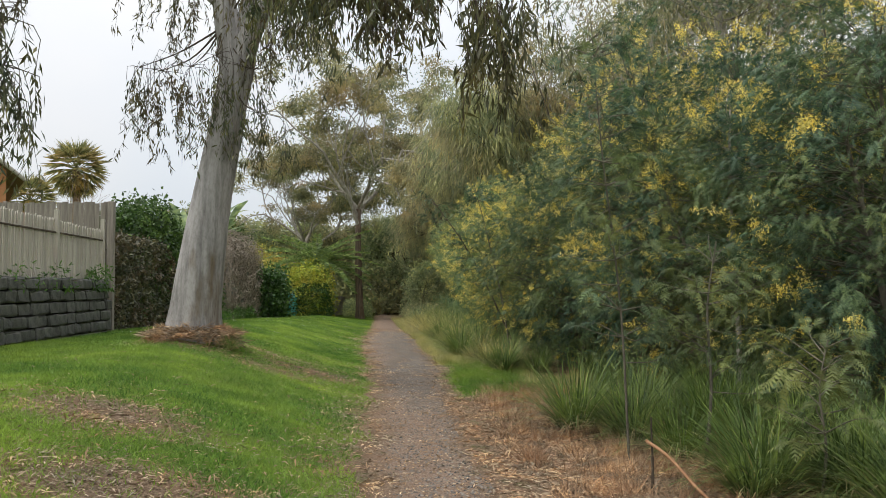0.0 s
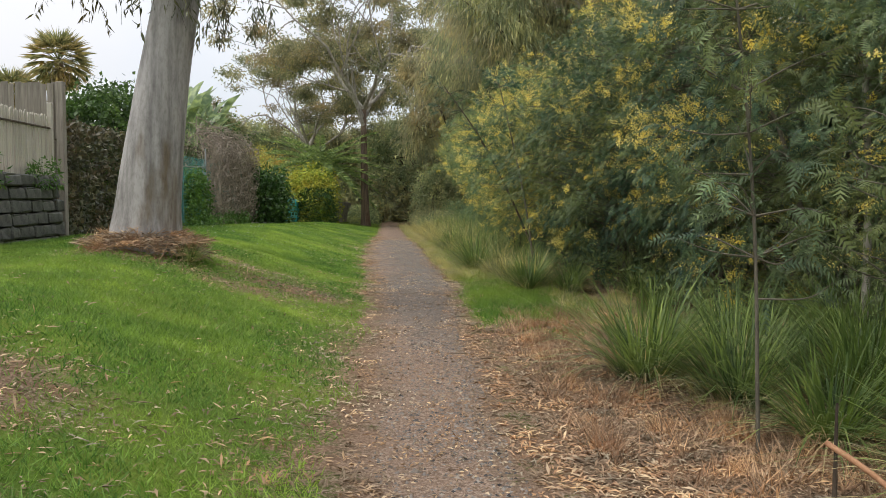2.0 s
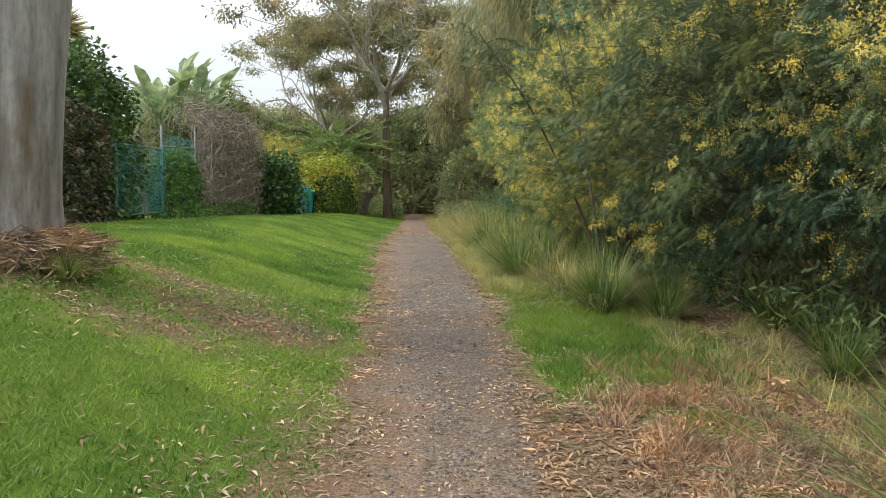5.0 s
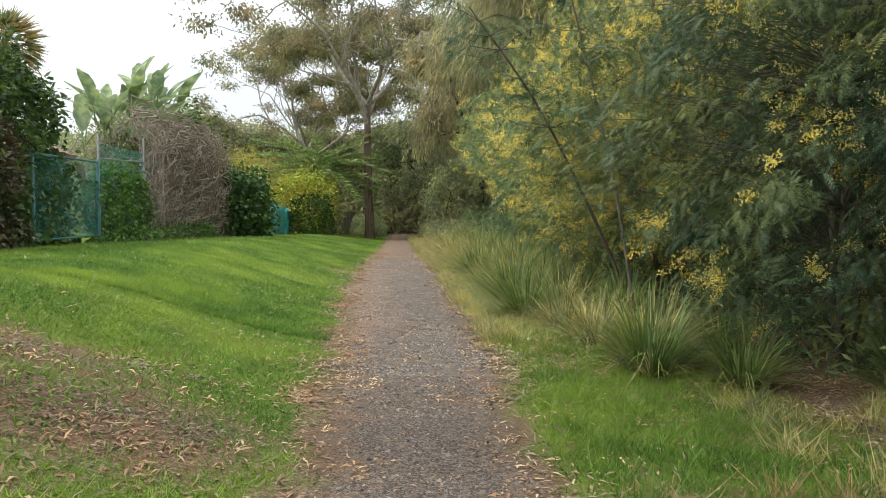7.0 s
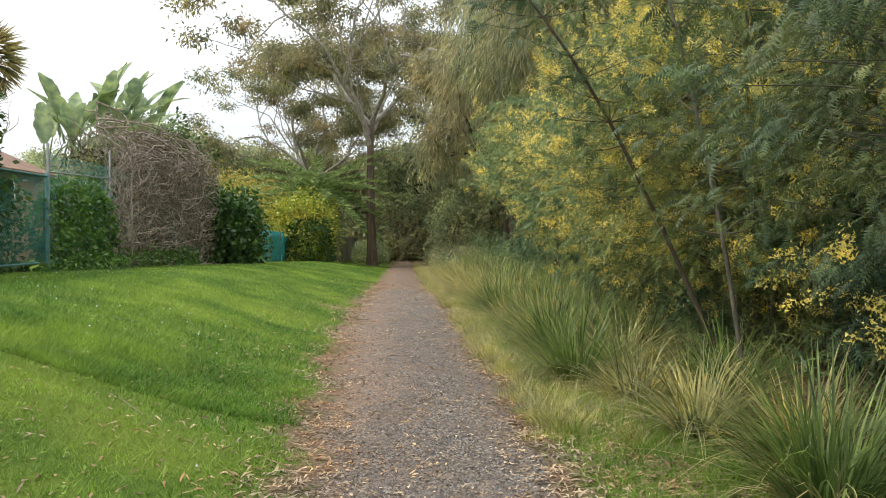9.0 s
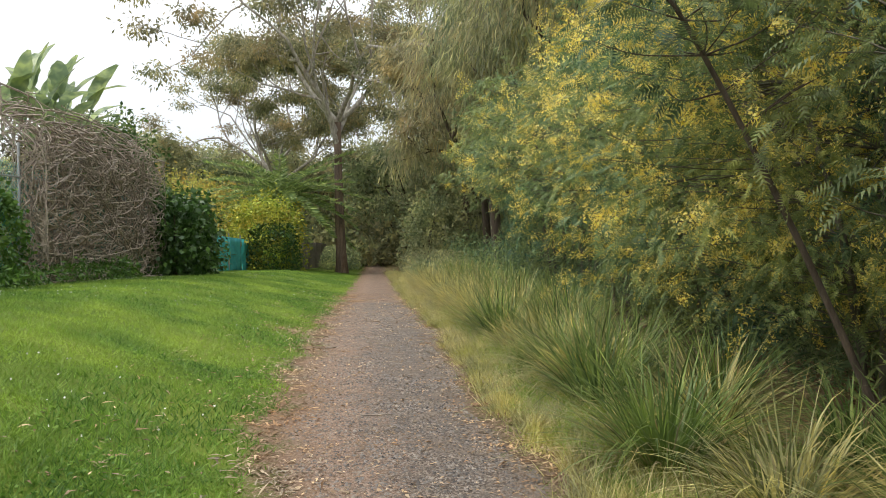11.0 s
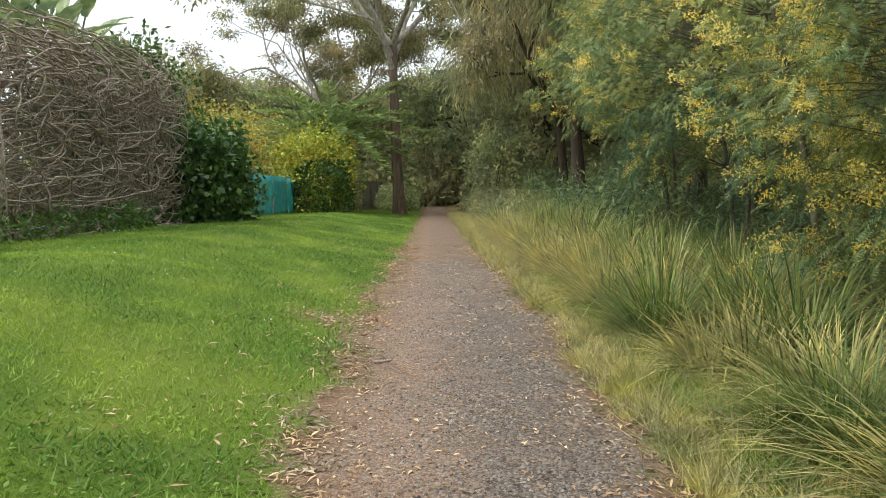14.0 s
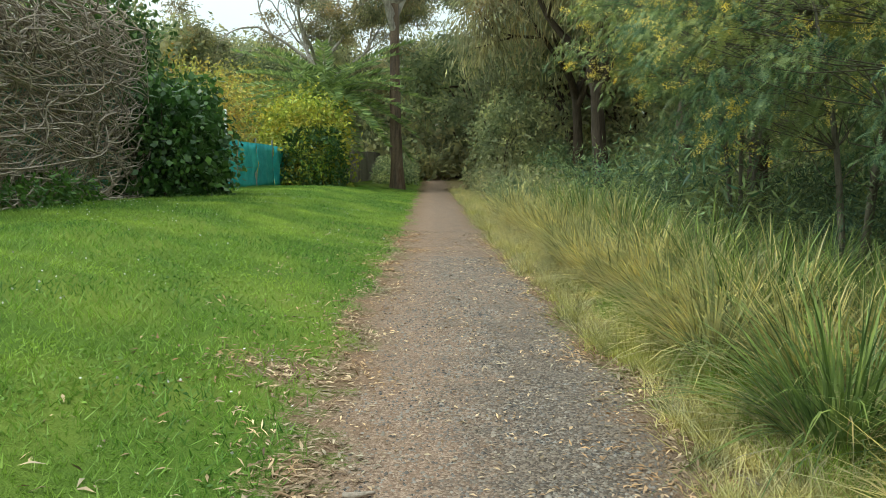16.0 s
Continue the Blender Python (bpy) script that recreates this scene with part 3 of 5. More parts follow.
def big_gum():
    rng = rng_of(11)
    bx, by = -3.54, 15.25
    e = thing("gum_tree", (bx, by, float(land(bx, by)) - 0.05), "large gum tree with smooth grey-white bark and drooping leaves", "tree")
    z0 = e.location.z
    line = smooth_line([(-0.02, 0, -0.1), (0.13, 0, 1.2), (0.35, 0, 2.75), (0.67, 0, 4.4), (0.82, 0, 5.3)], 40)
    h = line[:, 2]
    rad = np.interp(h, [-0.1, 0.15, 0.6, 1.6, 2.75, 4.4, 5.4], [0.66, 0.53, 0.465, 0.41, 0.352, 0.3, 0.33])
    V, F = tube(line, rad, 28)
    V = V.reshape(40, 28, 3)
    ang = np.linspace(0, 2 * np.pi, 28, endpoint=False)
    flare = np.exp(-h / 0.35)[:, None]
    swell = 1 + 0.09 * flare * np.sin(5 * ang + 0.7)[None] + 0.018 * np.sin(3 * ang[None] + 1.4 * h[:, None]) + 0.012 * np.sin(7 * ang[None] - 2.3 * h[:, None])
    V = line[:, None] + (V - line[:, None]) * swell[..., None]
    piece("trunk", V.reshape(-1, 3), F, "bark_big", e, "", True)
    limbs = [
        ([(0.74, 0, 5.0), (0.55, 0.05, 6.2), (0.3, 0.2, 7.6), (-0.2, 0.6, 10), (-0.6, 1.0, 12.5)], 0.27, 0.12),
        ([(0.8, 0, 5.0), (1.15, -0.1, 6.0), (1.9, -0.6, 6.7), (3.0, -2.4, 7.0), (4.0, -5.2, 6.6), (4.3, -7.6, 5.6)], 0.24, 0.05),
        ([(0.82, 0, 5.2), (1.0, 0.3, 6.8), (1.3, 0.9, 9), (1.8, 1.6, 11.5)], 0.2, 0.08),
        ([(0.45, 0, 6.3), (-0.4, -0.3, 6.9), (-1.3, -0.6, 6.9), (-2.0, -0.8, 6.4)], 0.07, 0.02),
    ]
    wood, tips = [], []
    for i, (pts, a, b) in enumerate(limbs):
        V, F = tube(smooth_line(pts, 20), np.linspace(a, b, 20), 12)
        piece("limb", V, F, "bark_big", e, "", True)
        end = smooth_line(pts, 20)
        if i in (0, 2):
            for j in (9, 13, 17, 19):
                for k in range(2):
                    grow(rng, end[j], np.array([rng.normal(), rng.normal(), 0.5]), 2.2, 0.06, 1, wood, tips, 0.6, 0.0)
    # twig ends from which the leaves hang, relative to the foot of the tree
    spots = [((0.0, -0.3, 6.6), 9, 1.4, 0.28), ((-0.6, -0.5, 6.8), 5, 1.3, 0.25), ((-0.9, -0.4, 5.0), 5, 1.3, 0.2), ((-0.45, -0.55, 4.9), 9, 1.7, 0.18), ((0.05, -0.5, 5.0), 7, 1.6, 0.2),
             ((0.5, -0.55, 5.2), 10, 1.9, 0.22), ((1.1, -0.4, 5.0), 7, 1.9, 0.22), ((1.55, -0.4, 6.5), 16, 1.8, 0.3), ((2.1, -0.8, 6.6), 14, 1.6, 0.3), ((1.2, -0.3, 4.2), 5, 1.4, 0.2)]
    near = [((3.15, -7.0, 4.6), 16, 1.1, 0.3), ((3.7, -7.2, 4.7), 16, 1.2, 0.3), ((2.6, -6.4, 4.8), 14, 1.0, 0.3), ((4.5, -8.2, 3.75), 13, 1.25, 0.14),
            ((3.3, -5.6, 5.2), 14, 1.3, 0.4), ((4.3, -5.8, 5.2), 14, 1.3, 0.4), ((2.4, -4.4, 5.8), 12, 1.5, 0.4)]
    tw, P, D = [], [], []
    for pos, n, l, s in spots + near:
        k = 2.5 if pos[1] < -2 else 1.8
        a, b, c = hang(rng, pos, int(n * k), l, s * 1.15, 26)
        tw += a
        P.append(b)
        D.append(c)
    for pos, n, l, s in near:
        tw.append((smooth_line([(4.1, -5.6, 6.5), (0.4 * 4.1 + 0.6 * pos[0], 0.4 * -5.6 + 0.6 * pos[1], 6.1), pos], 10), np.linspace(0.025, 0.006, 10)))
    for pos, n, l, s in spots:
        tw.append((smooth_line([(0.5, 0, 5.9), (0.5 * (0.5 + pos[0]), -0.25, pos[2] + 0.35), pos], 10), np.linspace(0.022, 0.006, 10)))
    P, D = np.concatenate(P), np.concatenate(D)
    V, F = wood_mesh(wood + tw, 4)
    tagged(piece("twig", V, F, "bark_dark", e), kind="stuff")
    lv = [leaf_quads(P, D, rng.uniform(0.1, 0.19, len(P)), rng.uniform(0.02, 0.036, len(P)), rng), clump_leaves(rng, tips, 70, 0.8, 0.7, 0.17, 0.03, 0.8)]
    V, F = join(lv)
    tagged(piece("crown", V, F, "gum_leaf", e), kind="stuff")
    # litter mound and weeds at the foot
    m = thing("leaf_mound", (bx, by, z0), "mound of dry bark strips and leaves round the gum's foot", "leaf litter", "", "stuff")
    n = 5200
    a = rng.uniform(0, 2 * np.pi, n)
    r = 0.48 + 0.46 * rng.rand(n) ** 1.2
    P = np.stack([r * np.cos(a), r * np.sin(a) * 0.95, 0.22 * np.clip(1.1 - r, 0, 1) + 0.06 + 0.05 * rng.rand(n)], 1)
    P[:, 2] += land(P[:, 0] + bx, P[:, 1] + by) - z0
    D = np.stack([rng.normal(size=n), rng.normal(size=n), rng.normal(size=n) * 0.35 - 0.1], 1)
    V, F = leaf_quads(P, D, rng.uniform(0.08, 0.26, n), rng.uniform(0.008, 0.02, n), rng)
    h = n // 2
    piece("litter", V[:h * 4], F[:h], "litter", m)
    piece("bark_strip", V[:(n - h) * 4] * np.array([-1, 1, 1.0]), F[:n - h], "red_litter", m)


def side_gum():
    """A gum beside the start of the walk; only hanging leaves of it come into view."""
    rng = rng_of(12)
    e = thing("gum_tree", (-6.4, 4.2, 0.45), "gum tree by the fence with dark drooping leaves", "tree")
    V, F = tube(smooth_line([(0, 0, -0.1), (0.1, 0.2, 3), (0.4, 0.6, 6), (0.6, 1, 8.5)], 16), np.linspace(0.32, 0.14, 16), 12)
    piece("trunk", V, F, "bark_big", e, "", True)
    V, F = tube(smooth_line([(0.35, 0.5, 5.3), (0.9, 1.8, 5.9), (2.0, 3.1, 5.6), (2.6, 4.2, 5.0)], 14), np.linspace(0.12, 0.02, 14), 8)
    piece("limb", V, F, "bark_big", e, "", True)
    tw, P, D = [], [], []
    for pos, n, l, s in [((2.65, 3.6, 3.7), 24, 1.5, 0.2), ((2.3, 3.2, 4.0), 18, 1.6, 0.3), ((2.6, 4.0, 3.3), 14, 1.2, 0.2), ((1.8, 2.6, 4.2), 12, 1.6, 0.3), ((2.75, 4.2, 4.0), 4, 0.8, 0.2)]:
        a, b, c = hang(rng, pos, n, l, s, 22)
        tw += a + [(smooth_line([(2.0, 3.1, 5.6), (pos[0] * 0.6 + 0.7, pos[1], pos[2] + 1), pos], 8), np.linspace(0.02, 0.006, 8))]
        P.append(b)
        D.append(c)
    wood, tips = [], []
    for k in range(5):
        grow(rng, np.array([0.5, 0.8, 7.5]), np.array([rng.normal() - 0.6, rng.normal() - 0.6, 0.8]), 2.4, 0.08, 1, wood, tips)
    V, F = wood_mesh(tw + wood, 4)
    tagged(piece("twig", V, F, "bark_dark", e), kind="stuff")
    P, D = np.concatenate(P), np.concatenate(D)
    V, F = join([leaf_quads(P, D, rng.uniform(0.1, 0.18, len(P)), rng.uniform(0.018, 0.03, len(P)), rng), clump_leaves(rng, tips, 60, 0.8, 0.7, 0.18, 0.03, 0.8)])
    tagged(piece("crown", V, F, "gum_leaf", e), kind="stuff")


def wattle(seed, r, h, n_clump, per, low=0.5, bloom=0.5, leaf="wattle_leaf"):
    """A wattle at the origin: slender leaning stems, thin branches, feathery fronds, yellow flower sprays."""
    rng = rng_of(seed)
    e = thing("wattle_tree", (0, 0, 0), "wattle tree with feathery dark green leaves and yellow blossom", "tree", "wattles beside the path")
    stems = []
    for i in range(3):
        a = 2 * np.pi * (i / 3 + rng.uniform(-0.1, 0.1))
        o = np.array([math.cos(a), math.sin(a), 0]) * r * rng.uniform(0.3, 0.6)
        line = smooth_line([(0.12 * math.cos(a), 0.12 * math.sin(a), -0.1), o * 0.35 + np.array([0, 0, h * 0.3]), o * 0.8 + np.array([0, 0, h * 0.6]), o * 1.2 + np.array([0, 0, h * 0.92])], 14)
        stems.append(line)
        V, F = tube(line, np.linspace(0.045, 0.01, 14), 7)
        piece("stem", V, F, "bark_wattle", e, "", True)
    allp = np.concatenate(stems)
    u = unit(rng.normal(size=(n_clump, 3)))
    rr = rng.uniform(0.55, 1.05, n_clump)[:, None] * (1 + 0.12 * np.sin(4 * u[:, :1] + 3 * u[:, 1:2] + seed))
    half = (h - low) / 2
    C = u * rr * np.array([r, r, half]) + np.array([0, 0, low + half])
    wood = []
    for c in C:
        near = np.linalg.norm(allp - (c - np.array([0, 0, 0.5])), axis=1)
        s = allp[np.argmin(near)]
        wood.append((smooth_line([s, (s + c) / 2 + rng.normal(size=3) * 0.15, c], 6), np.linspace(0.010, 0.003, 6)))
    V, F = wood_mesh(wood, 3)
    tagged(piece("branch", V, F, "bark_wattle", e), kind="stuff")
    way = unit(unit(C - np.array([0, 0, low + half * 0.6])) * np.array([1, 1, 0.5]) + rng.normal(size=C.shape) * 0.45 + np.array([0, 0, -0.15]))
    run = rng.uniform(-0.3, 0.35, (n_clump * per, 1))
    out = np.repeat(way, per, 0)
    P = np.repeat(C, per, 0) + out * run + rng.normal(size=(n_clump * per, 3)) * np.array([0.09, 0.09, 0.06])
    P[:, 2] -= 0.25 * np.maximum(run[:, 0], 0)
    D = out * 0.8 + rng.normal(size=P.shape) * np.array([0.65, 0.65, 0.3]) + np.array([0, 0, -0.15])
    V, F = fronds(P, D, rng.uniform(0.09, 0.165, len(P)), rng)
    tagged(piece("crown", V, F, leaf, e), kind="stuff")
    pick = C[rng.rand(n_clump) < bloom]
    B = []
    for c in pick:
        m = rng.randint(2, 6)
        d0 = unit(c - np.array([0, 0, low + half * 0.5]))
        for j in range(m):
            s = c + d0 * 0.1 + rng.normal(size=3) * 0.13
            q = d0 + rng.normal(size=3) * 0.5
            t = rng.rand(84)[:, None]
            B.append(s + t * (q * 0.2) + rng.normal(size=(84, 3)) * (0.042 - 0.02 * t))
    B = np.concatenate(B)
    puff = rng.uniform(0.016, 0.029, (len(B), 1))
    V = np.stack([B, B + unit(rng.normal(size=B.shape)) * puff, B + unit(rng.normal(size=B.shape)) * puff], 1)
    F = np.arange(len(B) * 3).reshape(-1, 3)
    tagged(piece("blossom", V, F, "wattle_flower", e, "yellow flower sprays"), kind="stuff")
    return e


def tussock(seed, mat, n=240, L=0.95, spread=0.16, label="tall strappy grass tussock with arching green blades"):
    rng = rng_of(seed)
    e = thing("grass_tussock", (0, 0, 0), label, "grass tussock", "tussocks along the path")
    a = rng.uniform(0, 2 * np.pi, n)
    q = spread * np.sqrt(rng.rand(n))
    P = np.stack([q * np.cos(a), q * np.sin(a), np.full(n, -0.03)], 1)
    t = rng.uniform(0.05, 1.25, n)
    b = a + rng.normal(size=n) * 0.5
    D = np.stack([np.cos(b) * t, np.sin(b) * t, np.ones(n)], 1)
    V, F = blades(P, D, L * rng.uniform(0.55, 1.15, n), rng.uniform(0.013, 0.024, n), rng, 5, rng.uniform(0.12, 0.62, n))
    tagged(piece("blade", V, F, mat, e), kind="stuff")
    k = n // 3
    a = rng.uniform(0, 2 * np.pi, k)
    P = np.stack([spread * np.cos(a), spread * np.sin(a), np.full(k, 0.0)], 1) * rng.uniform(0.4, 1.1, (k, 1))
    t = rng.uniform(0.5, 2.2, k)
    D = np.stack([np.cos(a) * t, np.sin(a) * t, np.ones(k)], 1)
    V, F = blades(P, D, L * rng.uniform(0.4, 0.95, k), rng.uniform(0.009, 0.015, k), rng, 4, rng.uniform(0.2, 0.6, k))
    V[:, 2] = np.maximum(V[:, 2], 0.015)
    tagged(piece("dead_blade", V, F, "straw", e, "dead straw-coloured blades"), kind="stuff")
    return e


def shell_leaves(rng, n, x0, x1, y0, y1, z0, z1, L, W, lump=0.18, fill=0.35, round_=3.0):
    """Leaves over a lumpy block of foliage: mostly near its skin."""
    s = np.array([x1 - x0, y1 - y0, z1 - z0]) / 2
    c = np.array([x1 + x0, y1 + y0, z1 + z0]) / 2
    q = rng.uniform(-1, 1, (n, 3))
    area = np.array([s[1] * s[2], s[0] * s[2], s[0] * s[1]])
    ax = rng.choice(3, n, p=area / area.sum())
    inner = rng.rand(n) < fill
    sg = np.where(rng.rand(n) < 0.5, -1.0, 1.0)
    q[np.arange(n), ax] = np.where(inner, q[np.arange(n), ax], sg)
    up = q * np.array([1, 1, 1.0])
    up[:, 2] = np.maximum(up[:, 2], 0)
    rnd = (np.abs(up) ** round_).sum(1) ** (1 / round_)
    q[:, :2] = q[:, :2] / np.maximum(rnd, 0.85)[:, None]
    q[:, 2] = np.where(q[:, 2] > 0, q[:, 2] / np.maximum(rnd, 0.85), q[:, 2])
    P = q * s + c
    w = np.sin(P[:, 0] * 2.1 + P[:, 1] * 3.3) * np.sin(P[:, 2] * 3.7 + P[:, 1] * 1.3) + 0.6 * np.sin(P[:, 1] * 7.1 + P[:, 2] * 5.3)
    P = P + unit(q) * (w * lump)[:, None] + rng.normal(size=P.shape) * lump * 0.5
    P[:, 2] = np.maximum(P[:, 2], z0 + 0.02)
    D = unit(q) * 0.5 + rng.normal(size=P.shape) * 0.7 + np.array([0, 0, -0.35])
    return leaf_quads(P, D, L * rng.uniform(0.6, 1.3, n), W * rng.uniform(0.6, 1.3, n), rng)


def shrub(name, label, cat, seed, at, size, n, L, W, leaf, lump=0.18, fill=0.35, group="", round_=3.0):
    """A hedge or shrub standing on the ground: a few stems and its leaves."""
    rng = rng_of(seed)
    z = float(land(at[0], at[1]))
    e = thing(name, (at[0], at[1], z), label, cat, group)
    sx, sy, sz = size
    wood = []
    for i in range(max(3, int(sy * 1.5))):
        o = np.array([rng.uniform(-0.25, 0.25) * sx, rng.uniform(-0.45, 0.45) * sy, 0])
        wood.append((smooth_line([o, o + np.array([rng.normal() * 0.1, rng.normal() * 0.1, sz * 0.4]), o + np.array([rng.normal() * 0.25 * sx, rng.normal() * 0.3, sz * 0.85])], 7), np.linspace(0.035, 0.01, 7)))
    V, F = wood_mesh(wood, 5)
    tagged(piece("stem", V, F, "bark_dark", e), kind="stuff")
    V, F = shell_leaves(rng, n, -sx / 2, sx / 2, -sy / 2, sy / 2, 0.0, sz, L, W, lump, fill, round_)
    tagged(piece("foliage", V, F, leaf, e), kind="stuff")
    return e


big_gum()
side_gum()

# wattles: three grown once, the rest copies
kinds = [wattle(21, 2.3, 5.6, 500, 38, 0.3, 0.2, "wattle_leaf_blue"), wattle(22, 2.5, 6.4, 560, 38, 0.4, 0.32, "wattle_leaf_blue"), wattle(23, 2.5, 5.2, 560, 38, 0.6, 0.8), wattle(24, 2.6, 5.8, 440, 38, 1.5, 0.25)]
spots = [(0, 5.9, 8.6, 0), (1, 5.6, 12.6, 40), (1, 5.7, 15.8, 200), (1, 8.2, 10.6, 270), (1, 8.3, 18.2, 150), (0, 7.9, 14.4, 60), (0, 4.7, 18.4, 110), (1, 6.2, 22.0, 300), (2, 4.75, 23.6, 20), (2, 5.0, 27.6, 140), (1, 6.4, 27.5, 80), (3, 4.7, 33.4, 230), (3, 5.0, 37.5, 10)]
first = {}
for k, x, y, turn in spots:
    m = pose(x, y, float(land(x, y)), 0, 0, turn)
    if k not in first:
        kinds[k].matrix_basis = m
        first[k] = True
    else:
        copy_thing(kinds[k], m)

# far gum at the end of the lawn, she-oaks and other trees
zf = lambda x, y: (x, y, float(land(x, y)))
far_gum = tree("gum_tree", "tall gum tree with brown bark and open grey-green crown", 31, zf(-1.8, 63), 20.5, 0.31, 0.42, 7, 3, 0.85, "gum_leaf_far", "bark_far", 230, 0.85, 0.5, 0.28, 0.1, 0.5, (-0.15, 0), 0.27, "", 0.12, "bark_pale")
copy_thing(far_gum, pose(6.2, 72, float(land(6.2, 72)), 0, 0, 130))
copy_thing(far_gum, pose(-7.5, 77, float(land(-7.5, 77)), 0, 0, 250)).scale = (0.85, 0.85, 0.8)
tree("sheoak_tree", "drooping she-oak with dark trunk and grey-brown needles", 41, zf(5.6, 51), 12, 0.3, 0.35, 6, 2, 0.5, "sheoak_leaf", "bark_dark", 170, 1.15, 1.0, 0.48, 0.05, 0.95, (-0.4, 0), 0.3, "she-oaks beyond the wattles", 0.2, None, 0.6)
tree("sheoak_tree", "drooping she-oak with dark trunk and grey-brown needles", 42, zf(6.4, 46), 12.5, 0.26, 0.4, 6, 2, 0.5, "sheoak_leaf", "bark_dark", 170, 1.15, 1.0, 0.48, 0.05, 0.95, (0.3, 0), 0.3, "she-oaks beyond the wattles", 0.2, None, 0.6)
tree("sheoak_tree", "drooping she-oak with dark trunk and grey-brown needles", 43, zf(5.9, 57.5), 12, 0.26, 0.35, 6, 2, 0.5, "sheoak_leaf", "bark_dark", 170, 1.15, 1.0, 0.48, 0.05, 0.95, (-0.2, 0), 0.3, "she-oaks beyond the wattles", 0.2, None, 0.6)
tree("sheoak_tree", "drooping she-oak with dark trunk and grey-brown needles", 44, zf(6.2, 40), 12, 0.2, 0.45, 6, 2, 0.5, "sheoak_leaf", "bark_dark", 170, 1.15, 1.0, 0.48, 0.05, 0.95, (0.4, 0), 0.3, "she-oaks beyond the wattles", 0.2, None, 0.6)
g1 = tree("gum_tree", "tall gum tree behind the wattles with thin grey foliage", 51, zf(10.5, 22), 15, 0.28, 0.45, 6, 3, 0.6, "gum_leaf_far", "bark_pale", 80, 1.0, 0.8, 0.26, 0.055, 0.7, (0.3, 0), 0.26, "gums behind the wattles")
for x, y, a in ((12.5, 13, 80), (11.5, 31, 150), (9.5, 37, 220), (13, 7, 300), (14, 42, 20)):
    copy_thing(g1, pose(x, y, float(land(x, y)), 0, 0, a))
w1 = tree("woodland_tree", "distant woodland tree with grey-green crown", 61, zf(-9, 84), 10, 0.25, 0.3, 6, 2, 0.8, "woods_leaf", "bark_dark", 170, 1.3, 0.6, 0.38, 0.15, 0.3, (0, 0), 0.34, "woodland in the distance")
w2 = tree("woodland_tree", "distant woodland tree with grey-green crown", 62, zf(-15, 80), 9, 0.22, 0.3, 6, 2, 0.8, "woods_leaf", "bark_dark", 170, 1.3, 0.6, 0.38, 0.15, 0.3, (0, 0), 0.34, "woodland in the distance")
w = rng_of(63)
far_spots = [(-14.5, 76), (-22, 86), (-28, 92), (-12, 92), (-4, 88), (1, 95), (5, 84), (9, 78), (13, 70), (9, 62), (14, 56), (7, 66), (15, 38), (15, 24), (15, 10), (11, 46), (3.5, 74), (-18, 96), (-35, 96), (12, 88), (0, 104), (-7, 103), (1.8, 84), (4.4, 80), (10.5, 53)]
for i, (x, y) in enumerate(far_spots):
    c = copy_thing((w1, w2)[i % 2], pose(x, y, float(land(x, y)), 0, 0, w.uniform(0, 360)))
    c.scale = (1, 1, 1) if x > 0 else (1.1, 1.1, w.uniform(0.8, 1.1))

# left-hand hedges and shrubs
shrub("ivy_hedge", "dark ivy hedge grown over a fence", "hedge", 71, (-7.1, 23.2), (1.0, 6.2, 2.45), 13000, 0.11, 0.08, "dark_hedge_leaf", 0.1, 0.35, "", 5.0)
shrub("hedge_tree", "dense dark green leafy tree behind the ivy hedge", "tree", 72, (-7.8, 26.4), (2.0, 4.9, 3.9), 17000, 0.15, 0.09, "hedge_leaf", 0.25, 0.5, "", 2.3)
shrub("path_shrub", "light green leafy shrub beside the far path", "shrub", 69, (3.3, 60), (2.6, 5.0, 4.2), 8000, 0.22, 0.11, "woods_leaf", 0.5, 0.4, "", 2.0)
shrub("ivy_bush", "glossy dark green ivy bush at the end of the vines", "bush", 73, (-6.35, 43.7), (1.9, 4.2, 2.45), 9000, 0.19, 0.14, "ivy_leaf", 0.42, 0.35, "", 2.0)
shrub("fence_ivy", "green ivy climbing over the chain-link fence", "ivy", 74, (-6.85, 31.6), (0.5, 3.4, 1.9), 5200, 0.11, 0.08, "bright_leaf", 0.14)
shrub("garden_shrub", "leafy garden shrub behind the gate", "shrub", 75, (-8.4, 29.0), (1.6, 4.5, 1.9), 5000, 0.13, 0.08, "ivy_leaf", 0.2)
shrub("yellow_bush", "rounded yellow-green bush beside the lawn", "bush", 76, (-5.4, 58), (2.9, 4.2, 3.5), 9000, 0.2, 0.11, "yellow_leaf", 0.45, 0.35, "", 2.0)
shrub("orange_shrub", "autumn shrub with yellow and orange leaves", "shrub", 77, (-10.5, 58), (5.0, 6.0, 4.8), 9000, 0.2, 0.1, "orange_leaf", 0.5, 0.4, "", 2.0)
shrub("orange_shrub", "autumn shrub with yellow and orange leaves", "shrub", 78, (-10.0, 67), (4.5, 5.0, 5.4), 7000, 0.22, 0.12, "orange_leaf", 0.5, 0.4, "", 2.0)
shrub("garden_tree", "dark green garden tree behind the vines", "tree", 79, (-13.5, 56), (5.5, 6.0, 6.8), 15000, 0.28, 0.15, "woods_leaf", 0.6, 0.4, "", 2.0)
shrub("garden_tree", "dense dark green garden tree behind the vines", "tree", 68, (-10.6, 49.5), (3.6, 4.5, 6.0), 13000, 0.22, 0.12, "hedge_leaf", 0.5, 0.4, "", 2.0)
